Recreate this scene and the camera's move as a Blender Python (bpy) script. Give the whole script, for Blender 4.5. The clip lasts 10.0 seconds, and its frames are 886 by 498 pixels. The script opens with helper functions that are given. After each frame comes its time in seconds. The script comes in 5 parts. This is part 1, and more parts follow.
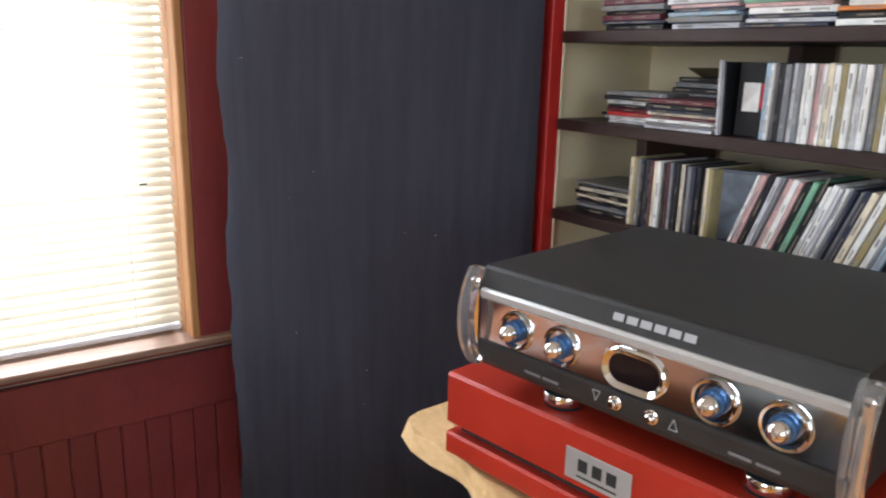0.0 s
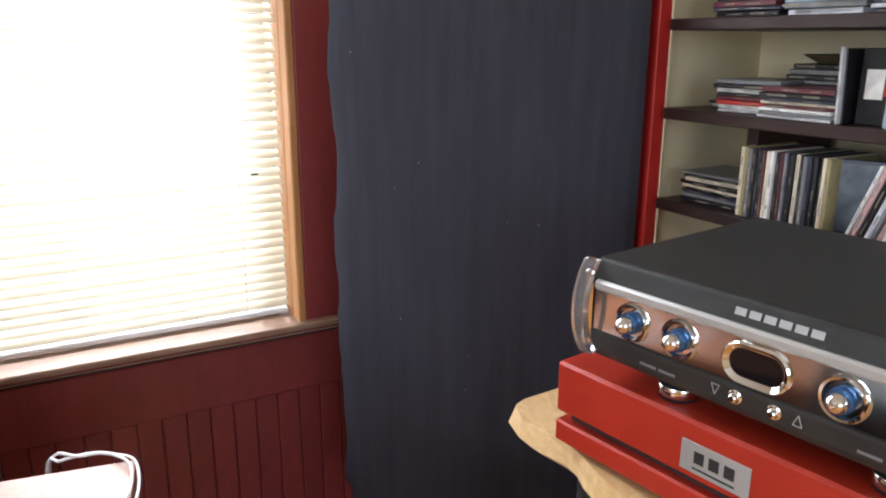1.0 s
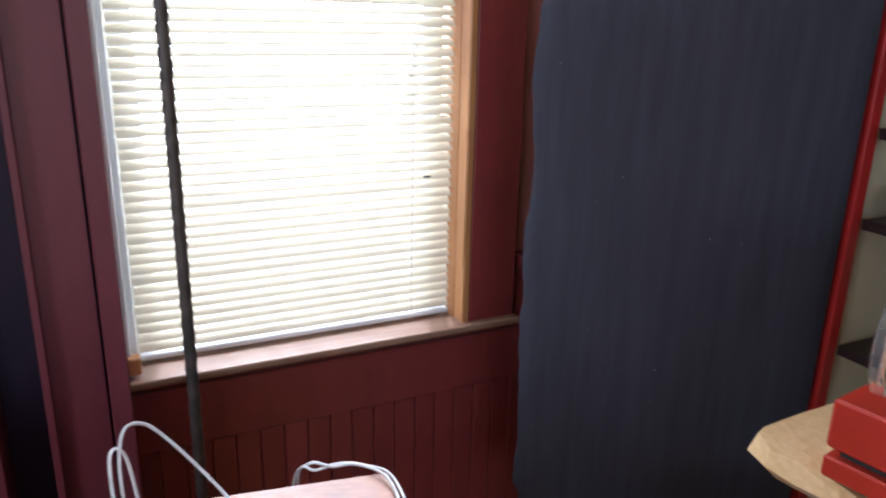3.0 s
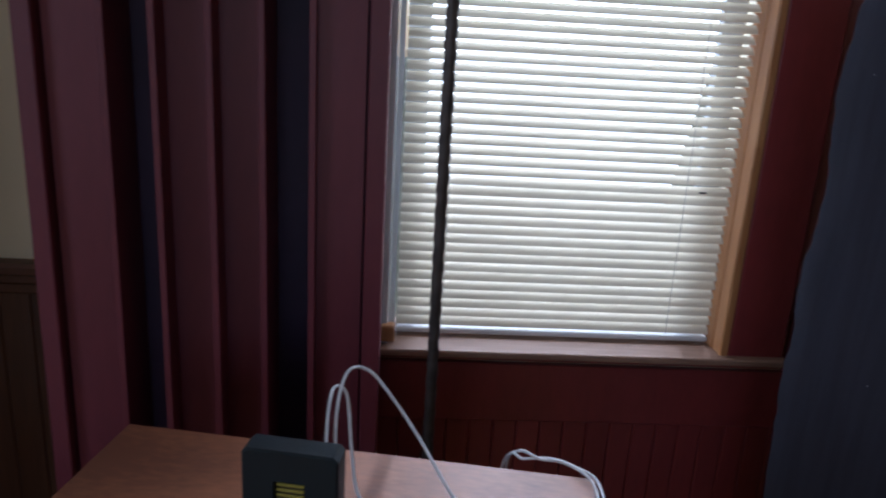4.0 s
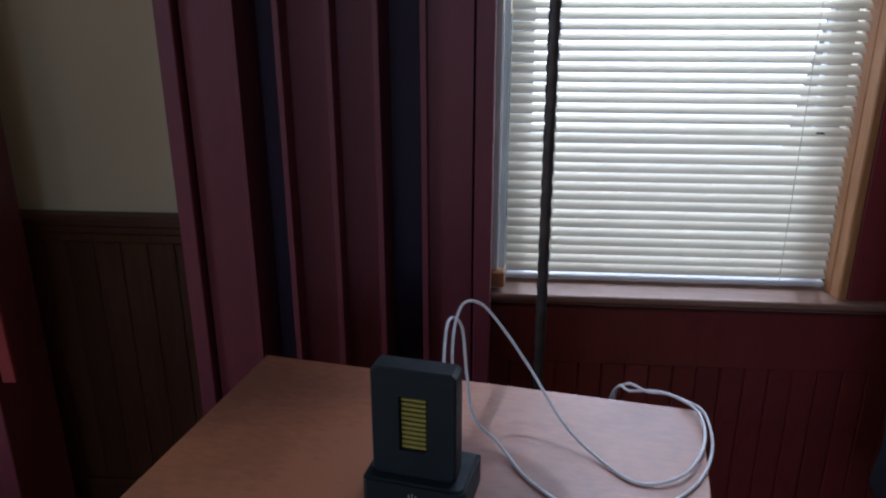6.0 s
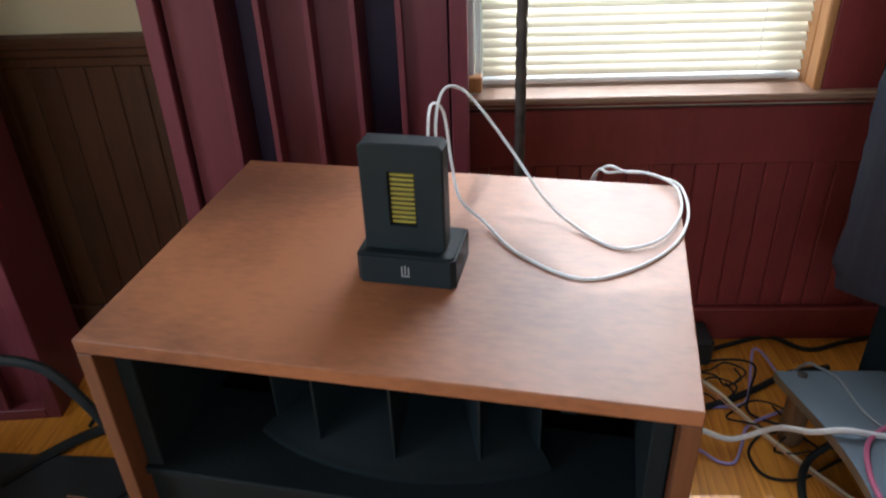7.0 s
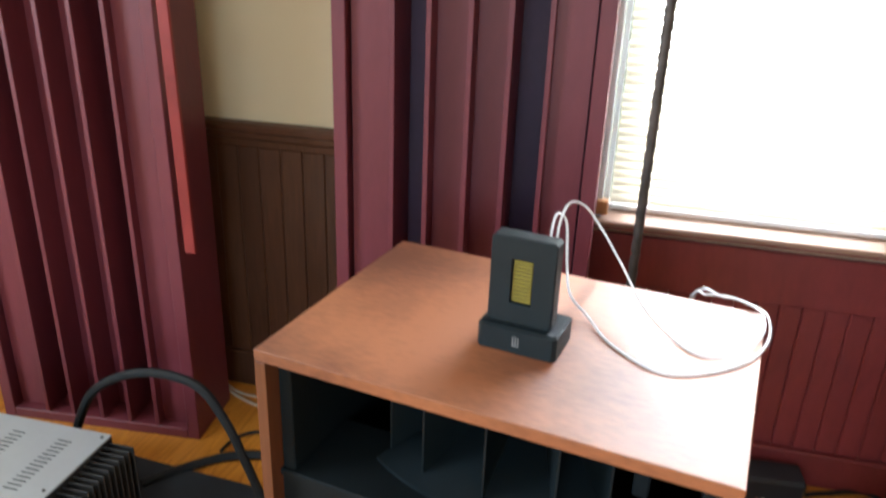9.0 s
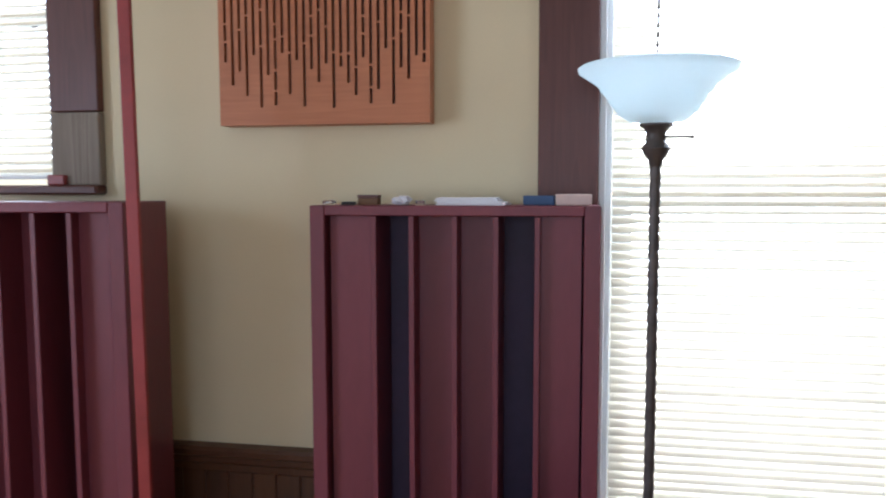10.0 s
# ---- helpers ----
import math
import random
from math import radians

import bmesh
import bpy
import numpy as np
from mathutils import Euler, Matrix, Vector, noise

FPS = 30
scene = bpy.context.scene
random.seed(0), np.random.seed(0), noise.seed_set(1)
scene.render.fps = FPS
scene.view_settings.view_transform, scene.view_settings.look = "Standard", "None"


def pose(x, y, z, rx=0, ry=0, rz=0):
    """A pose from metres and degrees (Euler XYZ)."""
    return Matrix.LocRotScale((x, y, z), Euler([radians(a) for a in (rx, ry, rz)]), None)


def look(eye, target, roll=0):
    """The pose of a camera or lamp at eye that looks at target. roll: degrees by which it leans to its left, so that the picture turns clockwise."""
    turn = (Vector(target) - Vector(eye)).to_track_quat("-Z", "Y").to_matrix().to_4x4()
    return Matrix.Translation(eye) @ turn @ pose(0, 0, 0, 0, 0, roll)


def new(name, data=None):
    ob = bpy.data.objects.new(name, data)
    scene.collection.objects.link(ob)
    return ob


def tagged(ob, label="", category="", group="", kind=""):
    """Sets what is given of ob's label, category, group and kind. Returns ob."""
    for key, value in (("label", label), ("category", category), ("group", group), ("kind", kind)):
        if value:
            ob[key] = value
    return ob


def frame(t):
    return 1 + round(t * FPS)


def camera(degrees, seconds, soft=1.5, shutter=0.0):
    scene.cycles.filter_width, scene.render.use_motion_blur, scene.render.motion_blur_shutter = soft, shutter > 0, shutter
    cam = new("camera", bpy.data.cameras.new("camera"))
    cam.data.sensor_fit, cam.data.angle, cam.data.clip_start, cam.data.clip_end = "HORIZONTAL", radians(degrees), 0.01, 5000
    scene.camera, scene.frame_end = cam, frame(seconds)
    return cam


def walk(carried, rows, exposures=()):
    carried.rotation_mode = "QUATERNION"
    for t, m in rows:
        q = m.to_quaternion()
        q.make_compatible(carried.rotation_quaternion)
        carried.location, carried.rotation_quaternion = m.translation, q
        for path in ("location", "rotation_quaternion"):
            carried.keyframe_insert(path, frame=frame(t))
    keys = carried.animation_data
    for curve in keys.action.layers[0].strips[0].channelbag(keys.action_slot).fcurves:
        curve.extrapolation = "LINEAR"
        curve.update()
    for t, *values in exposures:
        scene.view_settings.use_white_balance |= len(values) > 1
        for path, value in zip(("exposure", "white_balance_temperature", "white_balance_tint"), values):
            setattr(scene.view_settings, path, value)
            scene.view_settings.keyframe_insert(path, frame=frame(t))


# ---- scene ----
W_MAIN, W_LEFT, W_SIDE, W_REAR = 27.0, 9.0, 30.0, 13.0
BLIND_TILT = 44.0
EXPOSURES = [(0, 1.0, 5950, 12), (2.2, 0.9, 6000, 12), (3.3, 0.2, 5300, 16), (4.0, -0.8, 5100, 16), (5.2, -1.05, 5100, 16), (6.5, -0.3, 5000, 12), (7.0, 0.6, 5800, 7), (7.5, 0.8, 5400, 5), (8.0, 1.05, 4750, 0), (8.5, 1.40, 5300, 4), (9.3, 1.5, 6000, 9), (10, 0.65, 5350, 13)]
cam = camera(61.04, 10.0, 2.0, 0.25)
walk(cam, [
    (0, look((0.335, -1.661, 1.320), (0.896, -0.871, 1.073), 1.37)),
    (0.5, look((0.305, -1.655, 1.326), (0.799, -0.824, 1.067), 0.36)),
    (1, look((0.290, -1.657, 1.332), (0.757, -0.814, 1.065), 0.18)),
    (1.5, look((0.280, -1.664, 1.325), (0.743, -0.824, 1.041), -0.79)),
    (2, look((0.197, -1.601, 1.343), (0.697, -0.787, 1.046), -0.59)),
    (2.2, look((0.148, -1.567, 1.344), (0.663, -0.764, 1.042), -0.31)),
    (3.3, look((0.009, -1.496, 1.403), (0.350, -0.602, 1.110), 2.78)),
    (3.5, look((0.025, -1.496, 1.402), (0.294, -0.576, 1.115), 3.64)),
    (3.6, look((0.046, -1.500, 1.391), (0.273, -0.567, 1.109), 3.61)),
    (4, look((0.086, -1.517, 1.342), (0.147, -0.558, 1.062), 3.35)),
    (4.5, look((0.051, -1.566, 1.354), (-0.039, -0.617, 1.054), 2.79)),
    (5, look((0.041, -1.599, 1.343), (-0.106, -0.653, 1.055), 2.79)),
    (5.2, look((0.049, -1.600, 1.344), (-0.092, -0.651, 1.060), 2.28)),
    (6.3, look((0.095, -1.575, 1.318), (0.036, -0.655, 0.929), -1.23)),
    (6.5, look((0.101, -1.574, 1.297), (0.046, -0.676, 0.860), -2.15)),
    (6.6, look((0.102, -1.567, 1.286), (0.049, -0.681, 0.824), -2.10)),
    (7, look((0.076, -1.625, 1.270), (0.029, -0.773, 0.749), -2.29)),
    (7.5, look((0.024, -1.733, 1.257), (0.000, -0.903, 0.699), -0.07)),
    (8, look((0.027, -1.819, 1.248), (0.029, -1.001, 0.674), 1.81)),
    (8.5, look((0.077, -1.830, 1.294), (-0.003, -0.968, 0.793), 2.61)),
    (9, look((0.105, -1.834, 1.326), (-0.110, -0.937, 0.940), 2.09)),
    (9.3, look((0.108, -1.828, 1.375), (-0.151, -0.894, 1.132), 1.91)),
    (9.6, look((0.095, -1.788, 1.463), (-0.166, -0.832, 1.329), 0.88)),
    (9.7, look((0.078, -1.781, 1.480), (-0.172, -0.819, 1.370), 0.38)),
    (10, look((0.011, -1.761, 1.495), (-0.165, -0.780, 1.414), -0.11)),
], EXPOSURES)
# ---------------------------------------------------------------- world and lights
world = bpy.data.worlds.new("sky")
scene.world = world
world.use_nodes = True
wn = world.node_tree
sky = wn.nodes.new("ShaderNodeTexSky")
sky.sky_type = 'NISHITA'
sky.sun_disc = False
sky.sun_elevation = radians(36)
sky.sun_rotation = radians(12)
wn.nodes["Background"].inputs[1].default_value = 0.15
wn.links.new(sky.outputs[0], wn.nodes["Background"].inputs[0])
sun = new("sun", bpy.data.lights.new("sun", 'SUN'))
sun.data.energy, sun.data.angle, sun.data.color = 2.0, radians(0.6), (1.0, 0.95, 0.86)
sun.matrix_world = look((0.6, 3.0, 4.2), (0, 0, 0))


def opening_light(name, at, target, sx, sy, watts, color=(0.9, 0.95, 1.0)):
    """Daylight standing in a window's opening, or fill in an added unseen one."""
    d = bpy.data.lights.new(name, 'AREA')
    d.shape, d.size, d.size_y, d.energy, d.color = 'RECTANGLE', sx, sy, watts, color
    ob = new(name, d)
    ob.matrix_world = look(at, target)
    return ob


opening_light("daylight_main_window", (0.475, 0.30, 1.58), (0.475, -1, 0.95), 0.8, 1.6, W_MAIN)
opening_light("daylight_left_window", (-1.85, 0.26, 2.0), (-1.85, -1, 1.9), 0.9, 0.9, W_LEFT)
# Side and rear openings lie out of view, added to let in fill light.
opening_light("added_fill_side", (-2.93, -2.2, 1.5), (0, -2.2, 1.3), 1.3, 1.4, W_SIDE)
opening_light("added_fill_rear", (-0.2, -4.63, 1.5), (-0.2, 0, 1.3), 1.5, 1.4, W_REAR)

# ---------------------------------------------------------------- materials
MATS = {}


def mat(name, base, rough=0.5, metal=0.0, var=0.15, scale=8.0, bump=0.0, bscale=60.0, stretch=(1, 1, 1), spec=0.5,
        second=None, fac=0.5, rvar=0.08, obj_random=0.0, grain=0.0, gscale=(3, 60, 60), coat=0.0):
    """Painted or plain surface: broad and fine variation of colour, roughness and relief."""
    m = bpy.data.materials.new(name)
    m.use_nodes = True
    n, l = m.node_tree.nodes, m.node_tree.links
    b = n["Principled BSDF"]
    b.inputs["Metallic"].default_value = metal
    b.inputs["Specular IOR Level"].default_value = spec
    b.inputs["Coat Weight"].default_value = coat
    tc = n.new("ShaderNodeTexCoord")
    mp = n.new("ShaderNodeMapping")
    mp.inputs["Scale"].default_value = stretch
    l.new(tc.outputs["Object"], mp.inputs[0])
    big = n.new("ShaderNodeTexNoise")
    big.inputs["Scale"].default_value, big.inputs["Detail"].default_value = scale, 6
    fine = n.new("ShaderNodeTexNoise")
    fine.inputs["Scale"].default_value, fine.inputs["Detail"].default_value = bscale, 4
    l.new(mp.outputs[0], big.inputs["Vector"])
    l.new(mp.outputs[0], fine.inputs["Vector"])
    ramp = n.new("ShaderNodeValToRGB")
    lo = [c * (1 - var) for c in base]
    hi = [min(1, c * (1 + var)) for c in base]
    if second:
        hi = [base[i] * (1 - fac) + second[i] * fac for i in range(3)]
    ramp.color_ramp.elements[0].position, ramp.color_ramp.elements[0].color = 0.3, (*lo, 1)
    ramp.color_ramp.elements[1].position, ramp.color_ramp.elements[1].color = 0.72, (*hi, 1)
    mixv = n.new("ShaderNodeMath")
    mixv.operation = 'MULTIPLY_ADD'
    mixv.inputs[1].default_value = 0.3
    sub = n.new("ShaderNodeMath")
    sub.operation = 'SUBTRACT'
    sub.inputs[1].default_value = 0.15
    l.new(fine.outputs["Fac"], mixv.inputs[0])
    l.new(big.outputs["Fac"], mixv.inputs[2])
    l.new(mixv.outputs[0], sub.inputs[0])
    src = sub.outputs[0]
    if grain:
        gm = n.new("ShaderNodeMapping")
        gm.inputs["Scale"].default_value = gscale
        l.new(tc.outputs["Object"], gm.inputs[0])
        g = n.new("ShaderNodeTexNoise")
        g.inputs["Scale"].default_value, g.inputs["Detail"].default_value, g.inputs["Distortion"].default_value = 1.0, 5, 0.6
        l.new(gm.outputs[0], g.inputs["Vector"])
        mx = n.new("ShaderNodeMix")
        mx.inputs[0].default_value = grain
        l.new(src, mx.inputs[2])
        l.new(g.outputs["Fac"], mx.inputs[3])
        src = mx.outputs[0]
    l.new(src, ramp.inputs[0])
    col = ramp.outputs[0]
    if obj_random:
        oi = n.new("ShaderNodeObjectInfo")
        hsv = n.new("ShaderNodeHueSaturation")
        mr = n.new("ShaderNodeMapRange")
        mr.inputs[3].default_value, mr.inputs[4].default_value = 1 - obj_random, 1 + obj_random
        l.new(oi.outputs["Random"], mr.inputs[0])
        l.new(mr.outputs[0], hsv.inputs["Value"])
        l.new(col, hsv.inputs["Color"])
        col = hsv.outputs[0]
    l.new(col, b.inputs["Base Color"])
    rr = n.new("ShaderNodeMapRange")
    rr.inputs[3].default_value, rr.inputs[4].default_value = max(0.02, rough - rvar), min(1, rough + rvar)
    l.new(big.outputs["Fac"], rr.inputs[0])
    l.new(rr.outputs[0], b.inputs["Roughness"])
    if bump:
        bp = n.new("ShaderNodeBump")
        bp.inputs["Strength"].default_value, bp.inputs["Distance"].default_value = bump, 0.002
        l.new(src if grain else fine.outputs["Fac"], bp.inputs["Height"])
        l.new(bp.outputs[0], b.inputs["Normal"])
    MATS[name] = m
    return m


def wood(name, dark, light, axis='y', ring=26.0, rough=0.4, obj_random=0.0, coat=0.0, bump=0.15, stretch=0.06, wave=1.0, blotch=0.4, coat_rough=0.15, span=(0.22, 0.8)):
    """Wood with growth-ring figure and pores along one axis."""
    m = bpy.data.materials.new(name)
    m.use_nodes = True
    n, l = m.node_tree.nodes, m.node_tree.links
    b = n["Principled BSDF"]
    b.inputs["Roughness"].default_value = rough
    b.inputs["Coat Weight"].default_value = coat
    b.inputs["Coat Roughness"].default_value = coat_rough
    tc = n.new("ShaderNodeTexCoord")
    oi = n.new("ShaderNodeObjectInfo")
    off = n.new("ShaderNodeVectorMath")
    off.operation = 'SCALE'
    off.inputs[0].default_value = (7.3, 3.1, 5.7)
    l.new(oi.outputs["Random"], off.inputs["Scale"])
    add = n.new("ShaderNodeVectorMath")
    l.new(tc.outputs["Object"], add.inputs[0])
    l.new(off.outputs[0], add.inputs[1])
    mp = n.new("ShaderNodeMapping")
    mp.inputs["Scale"].default_value = tuple(stretch if a == axis else 1.0 for a in 'xyz')
    l.new(add.outputs[0], mp.inputs[0])
    big = n.new("ShaderNodeTexNoise")
    big.inputs["Scale"].default_value, big.inputs["Detail"].default_value, big.inputs["Distortion"].default_value = 9, 2, 0.3
    l.new(mp.outputs[0], big.inputs["Vector"])
    rg = n.new("ShaderNodeMath")
    rg.operation = 'MULTIPLY'
    rg.inputs[1].default_value = ring
    l.new(big.outputs["Fac"], rg.inputs[0])
    sn = n.new("ShaderNodeMath")
    sn.operation = 'FRACT'
    l.new(rg.outputs[0], sn.inputs[0])
    fine = n.new("ShaderNodeTexNoise")
    fine.inputs["Scale"].default_value, fine.inputs["Detail"].default_value = 130, 3
    l.new(mp.outputs[0], fine.inputs["Vector"])
    soft = n.new("ShaderNodeTexNoise")
    soft.inputs["Scale"].default_value, soft.inputs["Detail"].default_value = 3.0, 4
    l.new(add.outputs[0], soft.inputs["Vector"])
    m1 = n.new("ShaderNodeMix")
    m1.inputs[0].default_value = 1 - 0.5 * wave
    l.new(sn.outputs[0], m1.inputs[2])
    l.new(fine.outputs["Fac"], m1.inputs[3])
    m2 = n.new("ShaderNodeMix")
    m2.inputs[0].default_value = blotch
    l.new(m1.outputs[0], m2.inputs[2])
    l.new(soft.outputs["Fac"], m2.inputs[3])
    ramp = n.new("ShaderNodeValToRGB")
    ramp.color_ramp.elements[0].position, ramp.color_ramp.elements[0].color = span[0], (*light, 1)
    ramp.color_ramp.elements[1].position, ramp.color_ramp.elements[1].color = span[1], (*dark, 1)
    l.new(m2.outputs[0], ramp.inputs[0])
    hsv = n.new("ShaderNodeHueSaturation")
    mr = n.new("ShaderNodeMapRange")
    mr.inputs[3].default_value, mr.inputs[4].default_value = 1 - obj_random, 1 + obj_random
    l.new(oi.outputs["Random"], mr.inputs[0])
    l.new(mr.outputs[0], hsv.inputs["Value"])
    l.new(ramp.outputs[0], hsv.inputs["Color"])
    l.new(hsv.outputs[0], b.inputs["Base Color"])
    bp = n.new("ShaderNodeBump")
    bp.inputs["Strength"].default_value, bp.inputs["Distance"].default_value = bump, 0.001
    l.new(m1.outputs[0], bp.inputs["Height"])
    l.new(bp.outputs[0], b.inputs["Normal"])
    rr = n.new("ShaderNodeMapRange")
    rr.inputs[3].default_value, rr.inputs[4].default_value = rough - 0.08, rough + 0.12
    l.new(soft.outputs["Fac"], rr.inputs[0])
    l.new(rr.outputs[0], b.inputs["Roughness"])
    MATS[name] = m
    return m


def see_through(name, color, rough=0.5, trans=0.4):
    """Thin material that lets part of the light shine through: blind slats, frosted shade."""
    m = bpy.data.materials.new(name)
    m.use_nodes = True
    n, l = m.node_tree.nodes, m.node_tree.links
    b = n["Principled BSDF"]
    b.inputs["Base Color"].default_value = (*color, 1)
    b.inputs["Roughness"].default_value = rough
    t = n.new("ShaderNodeBsdfTranslucent")
    t.inputs[0].default_value = (*color, 1)
    mx = n.new("ShaderNodeMixShader")
    mx.inputs[0].default_value = trans
    l.new(b.outputs[0], mx.inputs[1])
    l.new(t.outputs[0], mx.inputs[2])
    l.new(mx.outputs[0], n["Material Output"].inputs[0])
    MATS[name] = m
    return m


def glass(name, color=(1, 1, 1), rough=0.0, ior=1.45):
    m = bpy.data.materials.new(name)
    m.use_nodes = True
    b = m.node_tree.nodes["Principled BSDF"]
    b.inputs["Base Color"].default_value = (*color, 1)
    b.inputs["Transmission Weight"].default_value = 1
    b.inputs["Roughness"].default_value = rough
    b.inputs["IOR"].default_value = ior
    MATS[name] = m
    return m


CREAM = mat("cream_wall_paint", (0.66, 0.57, 0.37), 0.75, var=0.05, scale=2.0, bump=0.12, bscale=220)
MAROON = mat("maroon_paint", (0.155, 0.030, 0.042), 0.48, var=0.18, scale=5, bump=0.15, bscale=90, stretch=(1, 1, 0.25))
RED_TRIM = mat("red_stained_trim", (0.205, 0.031, 0.030), 0.42, var=0.25, scale=4, bump=0.12, bscale=80, stretch=(1, 1, 0.3), obj_random=0.10)
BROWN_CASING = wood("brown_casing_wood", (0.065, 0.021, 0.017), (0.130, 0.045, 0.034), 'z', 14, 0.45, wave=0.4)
BROWN_BEAD = wood("brown_beadboard_wood", (0.050, 0.020, 0.009), (0.115, 0.048, 0.022), 'z', 12, 0.4, obj_random=0.12, wave=0.4)
WEATHERED = wood("weathered_grey_wood", (0.16, 0.12, 0.09), (0.30, 0.26, 0.21), 'z', 18, 0.8)
PINE_TRIM = wood("orange_pine_trim", (0.33, 0.13, 0.04), (0.56, 0.28, 0.11), 'z', 12, 0.4, wave=0.5)
SILL_WOOD = wood("worn_sill_wood", (0.17, 0.085, 0.05), (0.36, 0.22, 0.15), 'x', 14, 0.5, wave=0.5)
FLOOR_WOOD = wood("orange_pine_floor", (0.36, 0.110, 0.010), (0.76, 0.34, 0.042), 'y', 22, 0.36, obj_random=0.06, coat=0.32, coat_rough=0.26, wave=0.95)
FLOOR_WOOD.node_tree.nodes["Principled BSDF"].inputs["Specular IOR Level"].default_value = 0.45
WHITE_PLASTIC = mat("white_window_track", (0.78, 0.80, 0.82), 0.4, var=0.04)
BLIND = see_through("white_blind_slat", (0.80, 0.74, 0.59), 0.45, 0.085)
PANE = glass("window_glass")
CORD = mat("white_cord", (0.8, 0.79, 0.75), 0.7, var=0.05)
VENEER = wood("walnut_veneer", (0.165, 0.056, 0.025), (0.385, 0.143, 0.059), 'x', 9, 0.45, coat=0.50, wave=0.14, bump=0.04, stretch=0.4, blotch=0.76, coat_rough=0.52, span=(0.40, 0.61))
# Same walnut as the top, darkened in colour for shade on the uprights.
VENEER_SHADE = wood("walnut_upright_shaded", (0.095, 0.032, 0.014), (0.19, 0.070, 0.030), 'z', 9, 0.4, coat=0.1, wave=0.35, bump=0.06)
BAFFLE = mat("black_baffle_paint", (0.008, 0.013, 0.015), 0.7, var=0.2, scale=10, bump=0.25, bscale=160, spec=0.2)
HORN = mat("black_horn_enamel", (0.009, 0.015, 0.018), 0.45, var=0.15, scale=12, bump=0.1, bscale=200, spec=0.25)
# A lighter grey than the baffle's black.
BRACE = mat("dark_grey_wood", (0.020, 0.027, 0.030), 0.8, var=0.3, scale=14, bump=0.2, bscale=120)
CONE = mat("grey_paper_cone", (0.046, 0.048, 0.040), 0.85, var=0.15, scale=18, bump=0.35, bscale=260)
RUBBER = mat("black_rubber", (0.012, 0.012, 0.013), 0.6, var=0.2)
TWEETER = mat("charcoal_powder_coat", (0.012, 0.020, 0.024), 0.55, var=0.12, scale=20, bump=0.25, bscale=500, spec=0.3)
RIBBON = mat("yellow_ribbon_foil", (0.34, 0.29, 0.045), 0.4, var=0.15, scale=60)
WHITE_CABLE = mat("white_cable_sleeve", (0.72, 0.72, 0.74), 0.5, var=0.08, scale=90, bump=0.3, bscale=500)
BLACK_CABLE = mat("black_cable_sleeve", (0.012, 0.015, 0.016), 0.62, var=0.25, scale=60, bump=0.3, bscale=400, spec=0.3)
PURPLE_CABLE = mat("violet_cable", (0.30, 0.24, 0.52), 0.5, var=0.1)
PINK_CABLE = mat("magenta_cable", (0.45, 0.10, 0.20), 0.5, var=0.15)
COPPER_CABLE = mat("bare_copper_wire", (0.55, 0.28, 0.16), 0.4, var=0.1)
CREAM_CABLE = mat("cream_cable", (0.62, 0.55, 0.42), 0.5, var=0.1)
BRONZE = mat("dark_bronze_lamp", (0.085, 0.070, 0.062), 0.45, metal=0.4, var=0.3, scale=40)
FROST = see_through("frosted_glass_shade", (0.79, 0.86, 0.86), 0.35, 0.55)
FABRIC = mat("charcoal_fabric", (0.049, 0.050, 0.067), 0.92, var=0.15, scale=17, bump=0.6, bscale=280, stretch=(3, 3, 0.22), spec=0.2)
RED_PAINT = mat("bright_red_paint", (0.42, 0.022, 0.018), 0.38, var=0.12, scale=7, bump=0.08, bscale=150)
RED_STRIP = mat("red_batten_paint", (0.26, 0.030, 0.028), 0.45, var=0.2, scale=5)
RED_CRACKLE = mat("red_crackle_enamel", (0.40, 0.026, 0.010), 0.40, var=0.12, scale=10, bump=0.3, bscale=420)
SHELF_WOOD = wood("dark_stained_shelf", (0.014, 0.006, 0.006), (0.042, 0.017, 0.013), 'y', 14, 0.45, wave=0.5)
MAPLE = wood("live_edge_maple", (0.50, 0.29, 0.11), (0.82, 0.60, 0.32), 'y', 7, 0.32, coat=0.2, wave=0.45, stretch=0.5)
AMP_BLACK = mat("black_wrinkle_enamel", (0.034, 0.033, 0.031), 0.5, var=0.15, scale=14, bump=0.4, bscale=600, spec=0.3)
CHROME = mat("polished_chrome", (0.82, 0.80, 0.78), 0.06, metal=1.0, var=0.03, rvar=0.03)
MIRROR_BAND = mat("polished_face_plate", (0.66, 0.70, 0.74), 0.10, metal=1.0, var=0.04, rvar=0.03)
GLOSS_BLACK = mat("gloss_black_window", (0.006, 0.006, 0.008), 0.08, var=0.1)
BLUE_KNOB = mat("blue_anodised_ring", (0.10, 0.22, 0.46), 0.25, metal=0.8, var=0.1)
SILVER = mat("brushed_silver", (0.55, 0.55, 0.54), 0.3, metal=0.9, var=0.08, scale=40)
CLEAR = glass("clear_acrylic_handle", (0.97, 0.97, 0.97), 0.0, 1.49)
CLEAR.node_tree.nodes["Principled BSDF"].inputs["Transmission Weight"].default_value = 0.93
PRINT = mat("light_grey_print", (0.42, 0.42, 0.42), 0.5, var=0.04)
PLATE = mat("satin_name_plate", (0.50, 0.49, 0.46), 0.35, metal=0.4, var=0.06)
INK = mat("black_ink", (0.02, 0.02, 0.02), 0.6, var=0.1)
GREY_BOARD = mat("grey_laminate", (0.135, 0.172, 0.215), 0.38, var=0.12, scale=6, bump=0.12, bscale=300)
